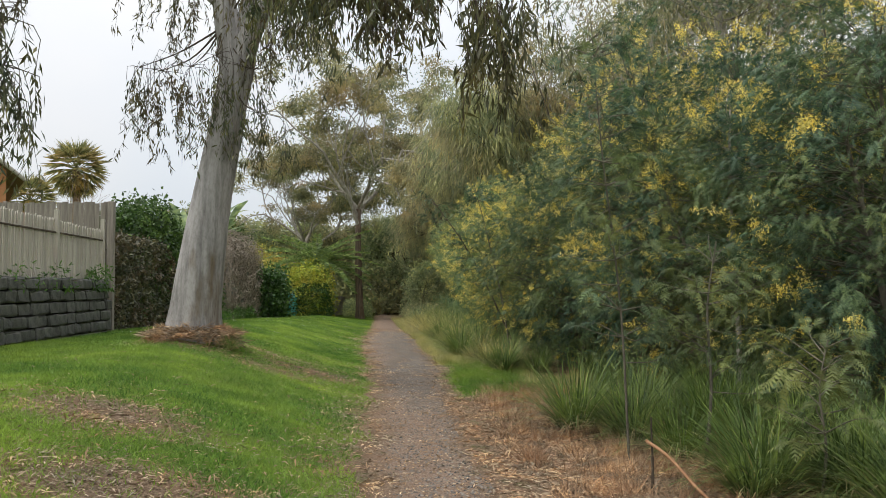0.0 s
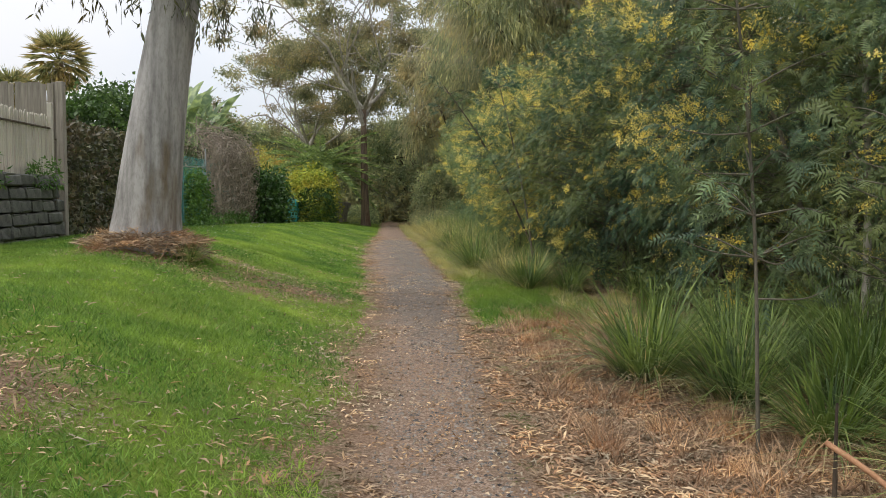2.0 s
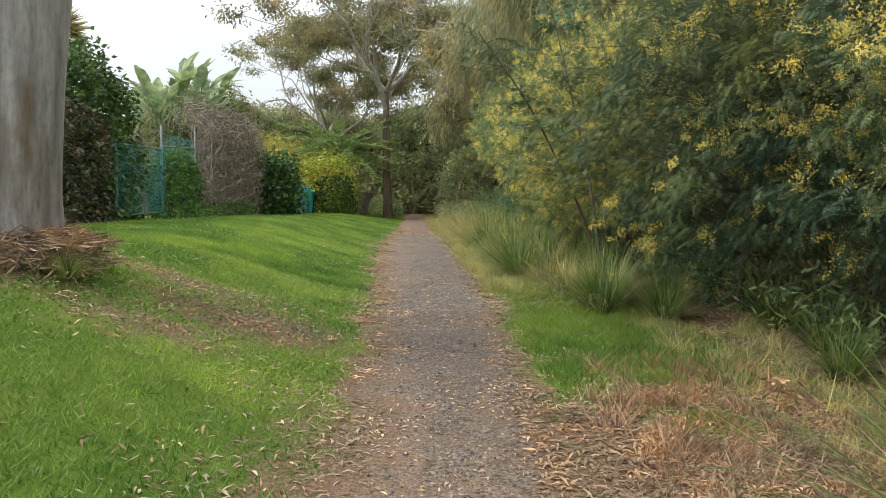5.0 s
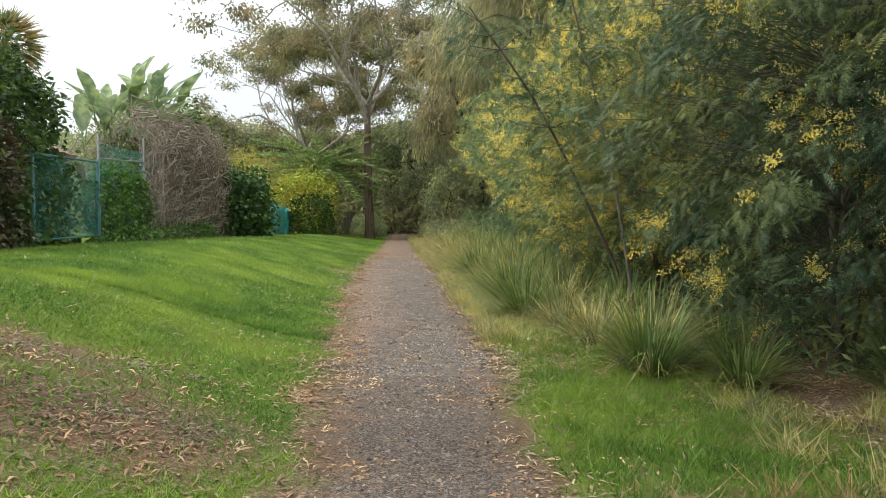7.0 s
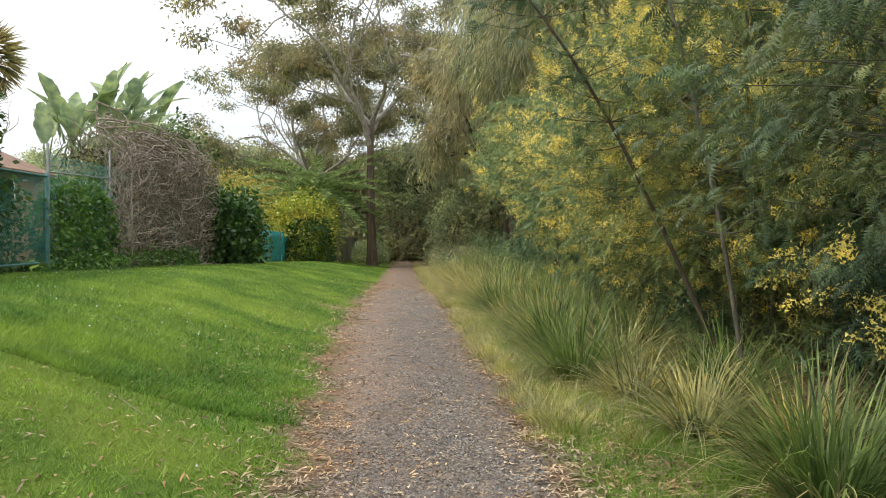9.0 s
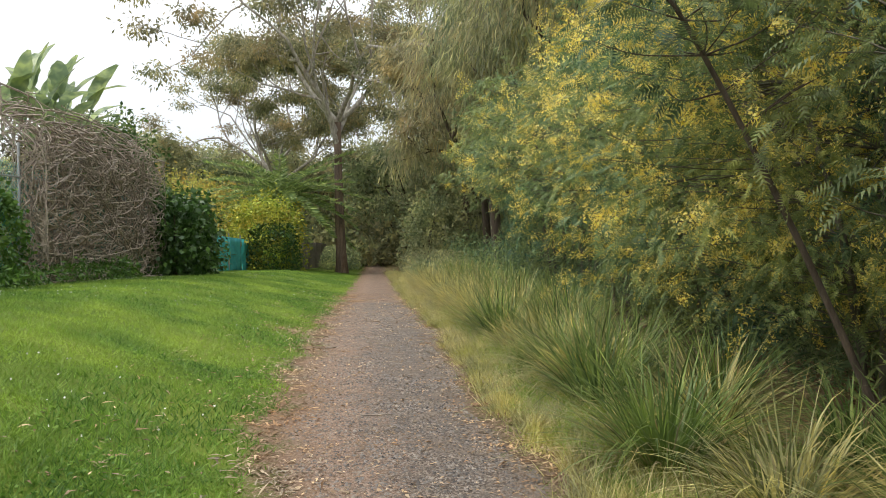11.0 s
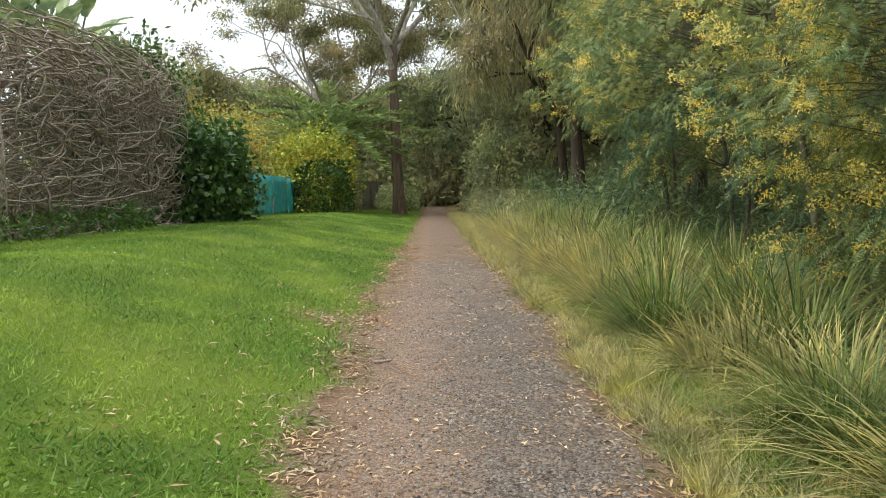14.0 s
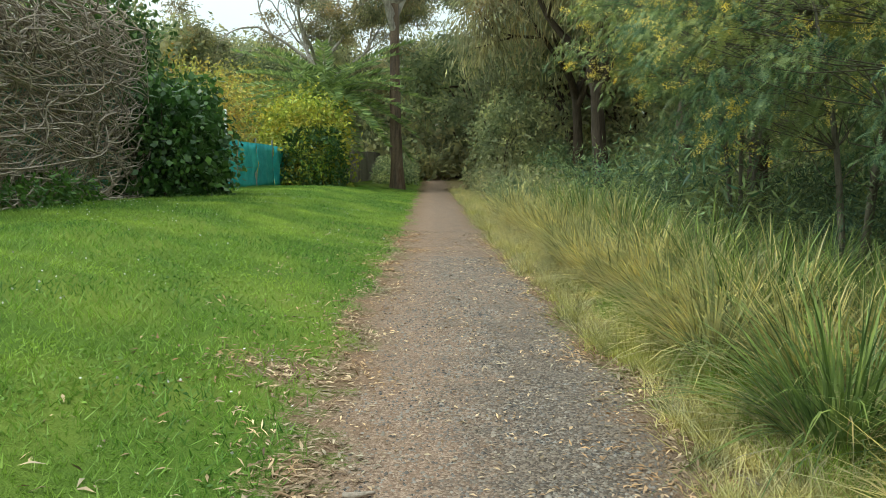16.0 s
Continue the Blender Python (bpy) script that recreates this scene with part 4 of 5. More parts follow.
shrub("dark_hedge", "clipped dark green hedge below the yellow bush", "hedge", 70, (-4.9, 56.8), (2.4, 2.4, 2.3), 6000, 0.14, 0.08, "ivy_leaf", 0.16, 0.4, "", 2.6)

# ---- undergrowth, joined ----


def undergrowth(name, label, seed, n, x0, x1, y0, y1, height, L, W, leaf, lumps=1.0):
    rng = rng_of(seed)
    x, y = rng.uniform(x0, x1, n), rng.uniform(y0, y1, n)
    h = height * (0.65 + 0.35 * np.sin(x * 1.3 * lumps + 2 * np.sin(y * 0.7 * lumps)) * np.sin(y * 1.1 * lumps + x * 0.4))
    z = land(x, y) + h * rng.rand(n) ** 0.7
    P = np.stack([x, y, z], 1)
    D = rng.normal(size=(n, 3)) * 0.8 + np.array([0, 0, 0.1])
    V, F = leaf_quads(P, D, L * rng.uniform(0.6, 1.4, n), W * rng.uniform(0.6, 1.4, n), rng)
    tagged(piece(name, V, F, leaf, None, label), "", "undergrowth", "", "stuff")


undergrowth("undergrowth", "dense dark scrub beneath the wattles", 81, 36000, 7.0, 13.0, 2, 40, 3.6, 0.26, 0.07, "wattle_leaf")
undergrowth("undergrowth", "low feathery scrub under the front wattles", 87, 9000, 4.1, 6.2, 11, 33, 0.8, 0.16, 0.03, "wattle_leaf", 2.0)
undergrowth("undergrowth", "dark feathery scrub behind the tussocks", 89, 42000, 4.2, 7.0, 24, 44, 1.6, 0.11, 0.018, "wattle_leaf_blue", 1.6)
undergrowth("undergrowth", "dark leafy scrub under the she-oaks", 82, 34000, 3.4, 12.0, 34, 72, 2.4, 0.2, 0.035, "wattle_leaf")
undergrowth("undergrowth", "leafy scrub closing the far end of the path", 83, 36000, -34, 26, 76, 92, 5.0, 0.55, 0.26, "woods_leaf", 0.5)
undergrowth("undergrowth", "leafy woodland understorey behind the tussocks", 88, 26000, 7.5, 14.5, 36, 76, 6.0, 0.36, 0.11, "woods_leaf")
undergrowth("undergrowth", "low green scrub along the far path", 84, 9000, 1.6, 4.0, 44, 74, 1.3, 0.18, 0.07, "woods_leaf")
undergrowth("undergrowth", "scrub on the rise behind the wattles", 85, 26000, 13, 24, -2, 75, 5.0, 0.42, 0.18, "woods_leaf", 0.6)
undergrowth("undergrowth", "low green scrub on the verge beyond the gum", 86, 5000, -3.4, -1.0, 67, 76, 1.6, 0.2, 0.08, "woods_leaf")

# ---- left side: wall, fences, gate ----


def mesh_box(name, dims, material, parent=None, at=(0, 0, 0), bev=0.008, label=""):
    ob = new(name, bevel_block(dims[0], dims[1], dims[2], min(bev, min(dims) * 0.3)))
    ob.data.materials.append(M[material])
    ob.location = at
    if parent is not None:
        ob.parent = parent
    return tagged(ob, label) if label else ob


def share(ob, at, turn=0.0, scale=None):
    c = ob.copy()
    scene.collection.objects.link(c)
    c.location = at
    c.rotation_euler = (0, 0, turn)
    if scale:
        c.scale = scale
    return c


WALL_X, WALL_END = -6.6, 19.9


def stone_wall():
    rng = rng_of(91)
    y0, y1 = 6.0, WALL_END
    e = thing("stone_wall", (WALL_X, (y0 + y1) / 2, 0.3), "low retaining wall of dark bluestone blocks", "wall", "", "structure")
    mesh_box("core", (0.3, y1 - y0, 1.42), "mortar", e, (-0.19, 0, 0.6), 0.02)
    lens = [0.34, 0.42, 0.5, 0.6]
    protos = []
    for k in range(8):
        ob = new("block", bevel_block(0.2, lens[k % 4] - 0.02, 0.222, 0.03, rng, 0.013))
        ob.data.materials.append(M["bluestone"])
        protos.append(ob)
    used = set()
    for row in range(6):
        y = y0 + rng.uniform(0, 0.3)
        while y < y1 - 0.1:
            k = rng.randint(8)
            l = lens[k % 4]
            if y + l > y1:
                break
            loc = (0.0 + rng.uniform(-0.02, 0.035), y + l / 2 - (y0 + y1) / 2, 0.0 + 0.24 * row + 0.12)
            if k in used:
                b = share(protos[k], loc)
            else:
                b = protos[k]
                used.add(k)
                b.location = loc
            b.parent = e
            b.rotation_euler = (0, rng.normal() * 0.02, rng.normal() * 0.02)
            y += l
    return e


stone_wall()


def picket_fence():
    rng = rng_of(92)
    y0, y1, x = 6.0, 19.75, WALL_X - 0.14
    z0 = 1.62
    e = thing("picket_fence", (x, (y0 + y1) / 2, z0), "weathered pale picket fence on top of the stone wall", "fence")
    mid = (y0 + y1) / 2
    bm = bmesh.new()
    bmesh.ops.create_cube(bm, size=1)
    for v in bm.verts:
        v.co = Vector((v.co.x * 0.02, v.co.y * 0.055, v.co.z + 0.5))
    top = [f for f in bm.faces if f.normal.z > 0.9]
    bmesh.ops.inset_region(bm, faces=top, thickness=0.0001)
    for f in top:
        for v in f.verts:
            v.co.y *= 0.25
            v.co.z += 0.04
    me = bpy.data.meshes.new("picket")
    bm.to_mesh(me)
    bm.free()
    me.materials.append(M["picket"])
    n = int((y1 - y0) / 0.078)
    for i in range(n):
        ob = new("picket", me)
        ob.parent = e
        yy = y0 + 0.078 * i
        span = ((yy - y0) % 2.75) / 2.75
        h = 1.33 - 0.02 * math.sin(math.pi * span) + rng.normal() * 0.012 - 0.012 * (yy - 14)
        ob.location = (rng.normal() * 0.003, yy - mid, 0)
        ob.rotation_euler = (rng.normal() * 0.008, rng.normal() * 0.006, 0)
        ob.scale = (1, 1, h)
    mesh_box("rail", (0.04, y1 - y0, 0.08), "picket", e, (-0.032, 0, 0.22))
    mesh_box("rail", (0.03, y1 - y0, 0.035), "bark_dark", e, (0.027, 0, 1.06), 0.006, "dark top rail")
    post = mesh_box("post", (0.09, 0.09, 1.62), "picket", e, (0.02, y1 - mid + 0.0, 0.76))
    for i in range(1, 5):
        share(post, (0.03, y1 - mid - 2.75 * i, 0.72)).parent = e


picket_fence()


def plank_fence(label, a, b, z0a, z0b, h, width, rng, post_every=2.4):
    """Upright palings between two ends."""
    a, b = np.array(a, float), np.array(b, float)
    l = np.linalg.norm(b - a)
    t = (b - a) / l
    turn = math.atan2(t[1], t[0])
    e = thing("paling_fence", (a[0], a[1], z0a), label, "fence")
    protos = [bevel_block(width - 0.006, 0.02, h * k, 0.004, rng, 0.003) for k in (0.985, 1.0, 1.012)]
    for p in protos:
        p.materials.append(M["paling"])
    for i in range(int(l / width)):
        ob = new("paling", protos[rng.randint(3)])
        ob.parent = e
        d = (i + 0.5) * width
        ob.location = (t[0] * d, t[1] * d, (z0b - z0a) * d / l + h / 2)
        ob.rotation_euler = (0, rng.normal() * 0.008, turn)
    for i in range(int(l / post_every) + 1):
        p = mesh_box("post", (0.1, 0.1, h + 0.05), "paling", e, (t[0] * i * post_every + t[1] * 0.06, t[1] * i * post_every - t[0] * 0.06, (z0b - z0a) * i * post_every / l + h / 2))
        p.rotation_euler = (0, 0, turn)
    return e


plank_fence("tall weathered grey paling fence behind the pickets", (-6.78, 20.1), (-12.5, 20.1), 0.45, 0.45, 3.18, 0.13, rng_of(93))
post = tagged(mesh_box("fence_post", (0.15, 0.15, 3.3), "paling", None, (-6.62, 20.05, 2.0), 0.012), "tall grey timber fence post at the wall's end", "post")
plank_fence("old grey paling fence shaded by the palm", (-5.0, 61.0), (-3.6, 80.0), -0.72, -1.1, 1.75, 0.16, rng_of(94), 3.0)


def chain_mesh(y0, y1, z0, z1, cell=0.06, r=0.0032):
    """Diamond wire netting in the plane x = 0."""
    parts = []
    h, w = z1 - z0, y1 - y0
    for s in (1, -1):
        c = -h if s > 0 else 0.0
        while c < (w if s > 0 else w + h):
            ya, za, yb, zb = (c, 0, c + h, h) if s > 0 else (c, 0, c - h, h)
            lo, hi = min(ya, yb), max(ya, yb)
            f0, f1 = max(lo, 0), min(hi, w)
            if f1 - f0 > 0.02:
                za2 = (f0 - ya) / (yb - ya) * h
                zb2 = (f1 - ya) / (yb - ya) * h
                parts.append(tube([(s * r, y0 + f0, z0 + za2), (s * r, y0 + f1, z0 + zb2)], r, 3))
            c += cell * 1.41
    return join(parts)


def chain_fence():
    x = -6.72
    e = thing("chain_link_gate", (x, 26.6, 0.36), "green chain-link gate between painted steel posts", "gate")
    for y, h, mat in ((0.0, 1.92, "gate_paint"), (3.3, 1.9, "gate_paint")):
        V, F = tube([(0, y, -0.1), (0, y, h), (0, y, h + 0.02)], [0.035, 0.035, 0.012], 10)
        piece("post", V, F, mat, e, "", True)
    for z in (1.84, 0.14):
        V, F = tube([(0, 0, z), (0, 3.3, z)], 0.022, 8)
        piece("rail", V, F, "gate_paint", e, "", True)
    V, F = chain_mesh(0.02, 3.28, 0.14, 1.84)
    tagged(piece("netting", V, F, "wire", e, "green wire netting"), kind="stuff")
    f = thing("chain_link_fence", (x - 0.02, 30.0, 0.3), "taller chain-link fence with grey steel posts and ivy", "fence")
    for y, h in ((0.0, 2.55), (3.3, 2.75), (6.6, 2.8), (9.9, 2.8), (12.0, 2.6)):
        V, F = tube([(0, y, -0.4), (0, y, h), (0, y, h + 0.02)], [0.03, 0.03, 0.01], 8)
        piece("post", V, F, "grey_metal", f, "", True)
    V, F = tube([(0, 0, 2.0), (0, 12.0, 2.3)], 0.02, 6)
    piece("rail", V, F, "grey_metal", f, "", True)
    V, F = chain_mesh(0.0, 12.0, -0.1, 2.35, 0.075)
    tagged(piece("netting", V, F, "wire", f, "green wire netting"), kind="stuff")


chain_fence()


def vine_tangle():
    rng = rng_of(95)
    y0, y1 = 33.5, 41.9
    e = thing("dead_vine", (-7.2, (y0 + y1) / 2, 0.0), "thick tangle of bare grey-brown vine stems", "vine")
    mid = (y0 + y1) / 2

    def top(y):
        return 3.45 + 0.03 * (y - y0) + 0.22 * math.sin(y * 1.9) + 0.15 * math.sin(y * 4.3)

    parts = []
    for i in range(650):
        y = rng.uniform(y0, y1)
        zt = top(y)
        z = rng.uniform(0.15, zt)
        dep = abs(rng.normal()) * 0.4
        end = rng.rand() < 0.12
        yy = y if not end else (y1 - abs(rng.normal()) * 0.2 if rng.rand() < 0.6 else y0 + abs(rng.normal()) * 0.2)
        x = 0.75 - (0.35 if z > zt - 0.5 else 0) - dep if not end else rng.uniform(-0.8, 0.7)
        a = rng.uniform(0, 2 * np.pi)
        l = rng.uniform(0.25, 0.75)
        p = np.array([x, yy - mid, z + land(-6.5, yy) - 0.05])
        pts = [p]
        for s in range(5):
            a += rng.normal() * 0.7
            p = p + np.array([rng.normal() * 0.09, math.cos(a) * l * 0.9, math.sin(a) * l / 3])
            p[2] = min(max(p[2], float(land(-6.5, yy)) + 0.02), zt + 0.25)
            p[1] = min(max(p[1], y0 - mid - 0.15), y1 - mid + 0.15)
            pts.append(p)
        r = rng.choice([0.008, 0.013, 0.02], p=[0.4, 0.4, 0.2]) * 1.15
        parts.append(tube(smooth_line(pts, 9), np.linspace(r, r * 0.5, 9), 3))
    for i in range(520):
        yy = rng.uniform(y0, y1)
        zt = top(yy)
        z = zt * rng.rand() ** 0.8
        a = rng.uniform(0, 2 * np.pi)
        l = rng.uniform(0.2, 0.42)
        p = np.array([0.8 - 0.25 * rng.rand(), yy - mid, z + float(land(-6.5, yy))])
        pts = [p]
        turn = rng.normal() * 0.4
        for s in range(8):
            a += turn + rng.normal() * 0.25
            p = p + np.array([rng.normal() * 0.12, math.cos(a) * l * 2.4, math.sin(a) * l * 0.8 - 0.02])
            p[2] = min(max(p[2], float(land(-6.5, yy)) + 0.02), zt + 0.4)
            p[1] = min(max(p[1], y0 - mid - 0.2), y1 - mid + 0.25)
            p[0] = min(max(p[0], 0.35), 0.98) - (0.2 if p[2] > zt - 0.3 else 0)
            pts.append(p)
        r = rng.uniform(0.012, 0.023)
        parts.append(tube(smooth_line(pts, 16), np.linspace(r, r * 0.45, 16), 4))
    V, F = join(parts)
    tagged(piece("stem", V, F, "twig", e), kind="stuff")
    # leaf fill behind the stems, its dark colour standing in for shade in the gaps
    V, F = shell_leaves(rng, 4500, -0.9, 0.1, y0 - mid, y1 - mid, 0.1, 3.2, 0.13, 0.05, 0.12, 0.5, 6.0)
    tagged(piece("dark_inner_leaf", V, F, "dark_hedge_leaf", e, "withered leaves inside, coloured dark for the shade between stems"), kind="stuff")
    # weeds along the foot
    V, F = shell_leaves(rng, 3500, 0.5, 1.15, y0 - mid - 4.5, y1 - mid - 2.5, 0.15, 0.55, 0.13, 0.05, 0.12)
    w = thing("weed_bank", (-7.2, mid, 0.0), "low green weeds along the foot of the vines", "weeds", "", "stuff")
    piece("weed", V, F, "bright_leaf", w)


vine_tangle()
rw = rng_of(118)
for yy, nn in ((18.9, 420), (16.6, 160), (13.2, 220), (15.0, 90)):
    wd = thing("wall_weed", (WALL_X - 0.02, yy, 1.62), "green weed sprouting from the top of the stone wall", "weed", "weeds on the wall")
    V, F = shell_leaves(rw, nn, -0.12, 0.22, -0.5, 0.5, -0.12, 0.32, 0.12, 0.035, 0.08)
    tagged(piece("foliage", V, F, "bright_leaf", wd), kind="stuff")


def paddle(length, width, rng):
    """One big banana-like leaf: arched, folded along the rib, split edges."""
    n = 12
    f = np.linspace(0, 1, n)
    w = width * np.sin(np.pi * np.clip(f * 0.93 + 0.05, 0, 1)) ** 0.6 / 2
    bend = rng.uniform(0.1, 0.5)
    cx = f * length
    cz = -bend * length * f ** 2
    cols = []
    for s in (-1, -0.5, 0, 0.5, 1):
        ww = w * abs(s) * (1 + 0.1 * rng.normal(size=n) * (abs(s) == 1))
        cols.append(np.stack([cx, np.sign(s) * ww, cz + 0.35 * ww], 1))
    V = np.stack(cols, 1)
    F = []
    for i in range(n - 1):
        for j in range(4):
            F.append((i * 5 + j, i * 5 + j + 1, (i + 1) * 5 + j + 1, (i + 1) * 5 + j))
    return V.reshape(-1, 3), np.array(F)


def turn_pts(V, yaw, pitch, at):
    c, s = math.cos(pitch), math.sin(pitch)
    x, z = V[:, 0] * c - V[:, 2] * s, V[:, 0] * s + V[:, 2] * c
    cy, sy = math.cos(yaw), math.sin(yaw)
    return np.stack([x * cy - V[:, 1] * sy, x * sy + V[:, 1] * cy, z], 1) + np.asarray(at)


def banana(seed, at, n, top):
    rng = rng_of(seed)
    e = thing("strelitzia", (at[0], at[1], float(land(*at))), "giant strelitzia with broad grey-green paddle leaves", "plant", "strelitzias behind the vines")
    for i in range(3):
        V, F = tube([(rng.normal() * 0.3, rng.normal() * 0.4, 0), (rng.normal() * 0.3, rng.normal() * 0.5, top * 0.5)], [0.12, 0.08], 8)
        piece("stem", V, F, "palm_bark", e)
    for i in range(n):
        yaw = rng.uniform(0, 2 * np.pi)
        pit = rng.uniform(0.7, 1.45)
        l = rng.uniform(0.9, 1.45)
        start = np.array([rng.normal() * 0.35, rng.normal() * 0.5, top * rng.uniform(0.55, 0.8)])
        d = np.array([math.cos(yaw) * math.cos(pit), math.sin(yaw) * math.cos(pit), math.sin(pit)])
        tip = start + d * top * rng.uniform(0.12, 0.2)
        V1, F1 = tube([start, (start + tip) / 2 + np.array([0, 0, 0.05]), tip], [0.035, 0.025, 0.018], 5)
        V2, F2 = paddle(l, rng.uniform(0.32, 0.48), rng)
        V, F = join([(V1, F1), (turn_pts(V2, yaw, pit, tip), F2)])
        piece("leaf", V, F, "banana_leaf", e, "", True)


banana(96, (-8.1, 38.3), 26, 5.4)
banana(97, (-8.7, 40.6), 22, 5.1)
banana(98, (-8.9, 36.2), 20, 4.5)


def pinnate(length, leaf, n, rng, droop):
    """A feather palm frond: arched rib with narrow leaflets."""
    f = np.linspace(0.12, 1, n)
    rib = lambda t: np.stack([t * length, 0 * t, -droop * length * t ** 2], -1)
    P, D = [], []
    for s in (-1, 1):
        P.append(rib(f))
        D.append(np.stack([0.55 + 0 * f, s * (1.1 - 0.5 * f), 0.15 - 0.5 * f + 0 * f], 1) + rng.normal(size=(n, 3)) * 0.08)
    L = np.tile(leaf * np.sin(np.pi * (0.25 + 0.7 * (1 - f))), 2)
    V, F = leaf_quads(np.concatenate(P), np.concatenate(D), L, 0.1, rng)
    V2, F2 = tube(rib(np.linspace(0, 1, 7)), np.linspace(0.025, 0.006, 7), 4)
    return join([(V, F), (V2, F2)])


def date_palm(at, crown_z):
    rng = rng_of(99)
    z = float(land(*at))
    e = thing("date_palm", (at[0], at[1], z), "date palm with long arching feathery fronds", "palm")
    h = crown_z - z
    V, F = tube([(0, 0, -0.1), (0, 0, h * 0.5), (0, 0, h)], [0.42, 0.36, 0.34], 14, 0.04, rng)
    piece("trunk", V, F, "palm_bark", e, "", True)
    for i in range(46):
        yaw = i * 2.4
        pit = 1.3 - 1.3 * (i / 46)
        V, F = pinnate(rng.uniform(3.0, 3.8), 0.55, 56, rng, 0.85)
        piece("frond", turn_pts(V, yaw, pit, (0, 0, h)), F, "palm_leaf", e)


date_palm((-5.1, 62.6), 3.2)


def fan_palm(seed, at, h):
    rng = rng_of(seed)
    z = float(land(*at))
    e = thing("fan_palm", (at[0], at[1], z), "tall fan palm with a skirt of dry leaves", "palm", "fan palms beyond the fences")
    V, F = tube([(0, 0, -0.1), (0.1, 0, h * 0.5), (0, 0, h)], [0.32, 0.26, 0.24], 12, 0.03, rng)
    piece("trunk", V, F, "palm_bark", e, "", True)
    for i in range(60):
        yaw = i * 2.4
        pit = 1.4 - 2.7 * (i / 60)
        n = 22
        a = np.linspace(-1.15, 1.15, n)
        P = np.tile(np.array([[1.0, 0, 0]]), (n, 1))
        D = np.stack([np.cos(a), np.sin(a), -0.25 - 0.2 * rng.rand(n)], 1)
        V1, F1 = leaf_quads(P, D, rng.uniform(0.8, 1.3, n), 0.1, rng)
        V2, F2 = tube([(0, 0, 0), (1.0, 0, 0)], 0.02, 4)
        V, F = join([(V1, F1), (V2, F2)])
        piece("frond", turn_pts(V, yaw, pit, (0, 0, h)), F, "fan_leaf", e)


fan_palm(101, (-19.2, 51.5), 9.3)
fan_palm(102, (-23.5, 55.0), 7.8)
rb = rng_of(103)
bw, bt = [], []
bare = thing("bare_tree", (-15.5, 47.0, float(land(-15.5, 47))), "leafless grey tree behind the fences", "tree")
for i in range(4):
    grow(rb, np.array([0, 0, 2.0]), np.array([rb.normal() * 0.5, rb.normal() * 0.5, 1]), 2.6, 0.06, 3, bw, bt, 0.5, 0.2)
V, F = tube([(0, 0, -0.1), (0, 0, 2.1)], [0.14, 0.1], 8)
piece("trunk", V, F, "twig", bare, "", True)
V, F = wood_mesh(bw, 4)
tagged(piece("branch", V, F, "twig", bare), kind="stuff")


def shade_fence():
    rng = rng_of(104)
    a, b = np.array([-6.45, 48.0]), np.array([-6.0, 57.0])
    e = thing("shade_cloth_fence", (a[0], a[1], -0.25), "wire fence hung with torn turquoise shade cloth", "fence")
    for i in range(5):
        f = i / 4
        V, F = tube([(*(b - a) * f, -0.4), (*(b - a) * f, 1.75 - 0.25 * f)], 0.03, 8)
        piece("post", V, F, "grey_metal", e, "", True)
    for i in range(4):
        n, m = 10, 7
        f = np.linspace(i / 4 + 0.005, (i + 1) / 4 - 0.005, n)
        zz = np.linspace(0.02, 1.62 - 0.12 * rng.rand(), m)
        Ff, Zz = np.meshgrid(f, zz)
        sag = 0.05 * np.sin(Ff * 60 + Zz * 3) + 0.03 * rng.normal(size=Ff.shape)
        V = np.stack([(b - a)[0] * Ff + sag + 0.04, (b - a)[1] * Ff, Zz - 0.32 * Ff], -1).reshape(-1, 3)
        F = np.array([(r * n + c, r * n + c + 1, (r + 1) * n + c + 1, (r + 1) * n + c) for r in range(m - 1) for c in range(n - 1)])
        ob = piece("cloth", V, F, "shade_cloth", e, "turquoise shade cloth", True)
        sol = ob.modifiers.new("thick", "SOLIDIFY")
        sol.thickness = 0.004


shade_fence()


def white_post():
    e = thing("lamp_post", (-6.75, 50.6, -0.3), "slim white pole with a short bracket arm", "pole")
    V, F = tube([(0, 0, -0.1), (0, 0, 2.55), (0, 0, 2.57)], [0.04, 0.04, 0.01], 10)
    piece("pole", V, F, "white_paint", e, "", True)
    V, F = box(-0.42, 0.02, -0.05, 0.05, 2.32, 2.4)
    piece("bracket", V, F, "white_paint", e)


white_post()


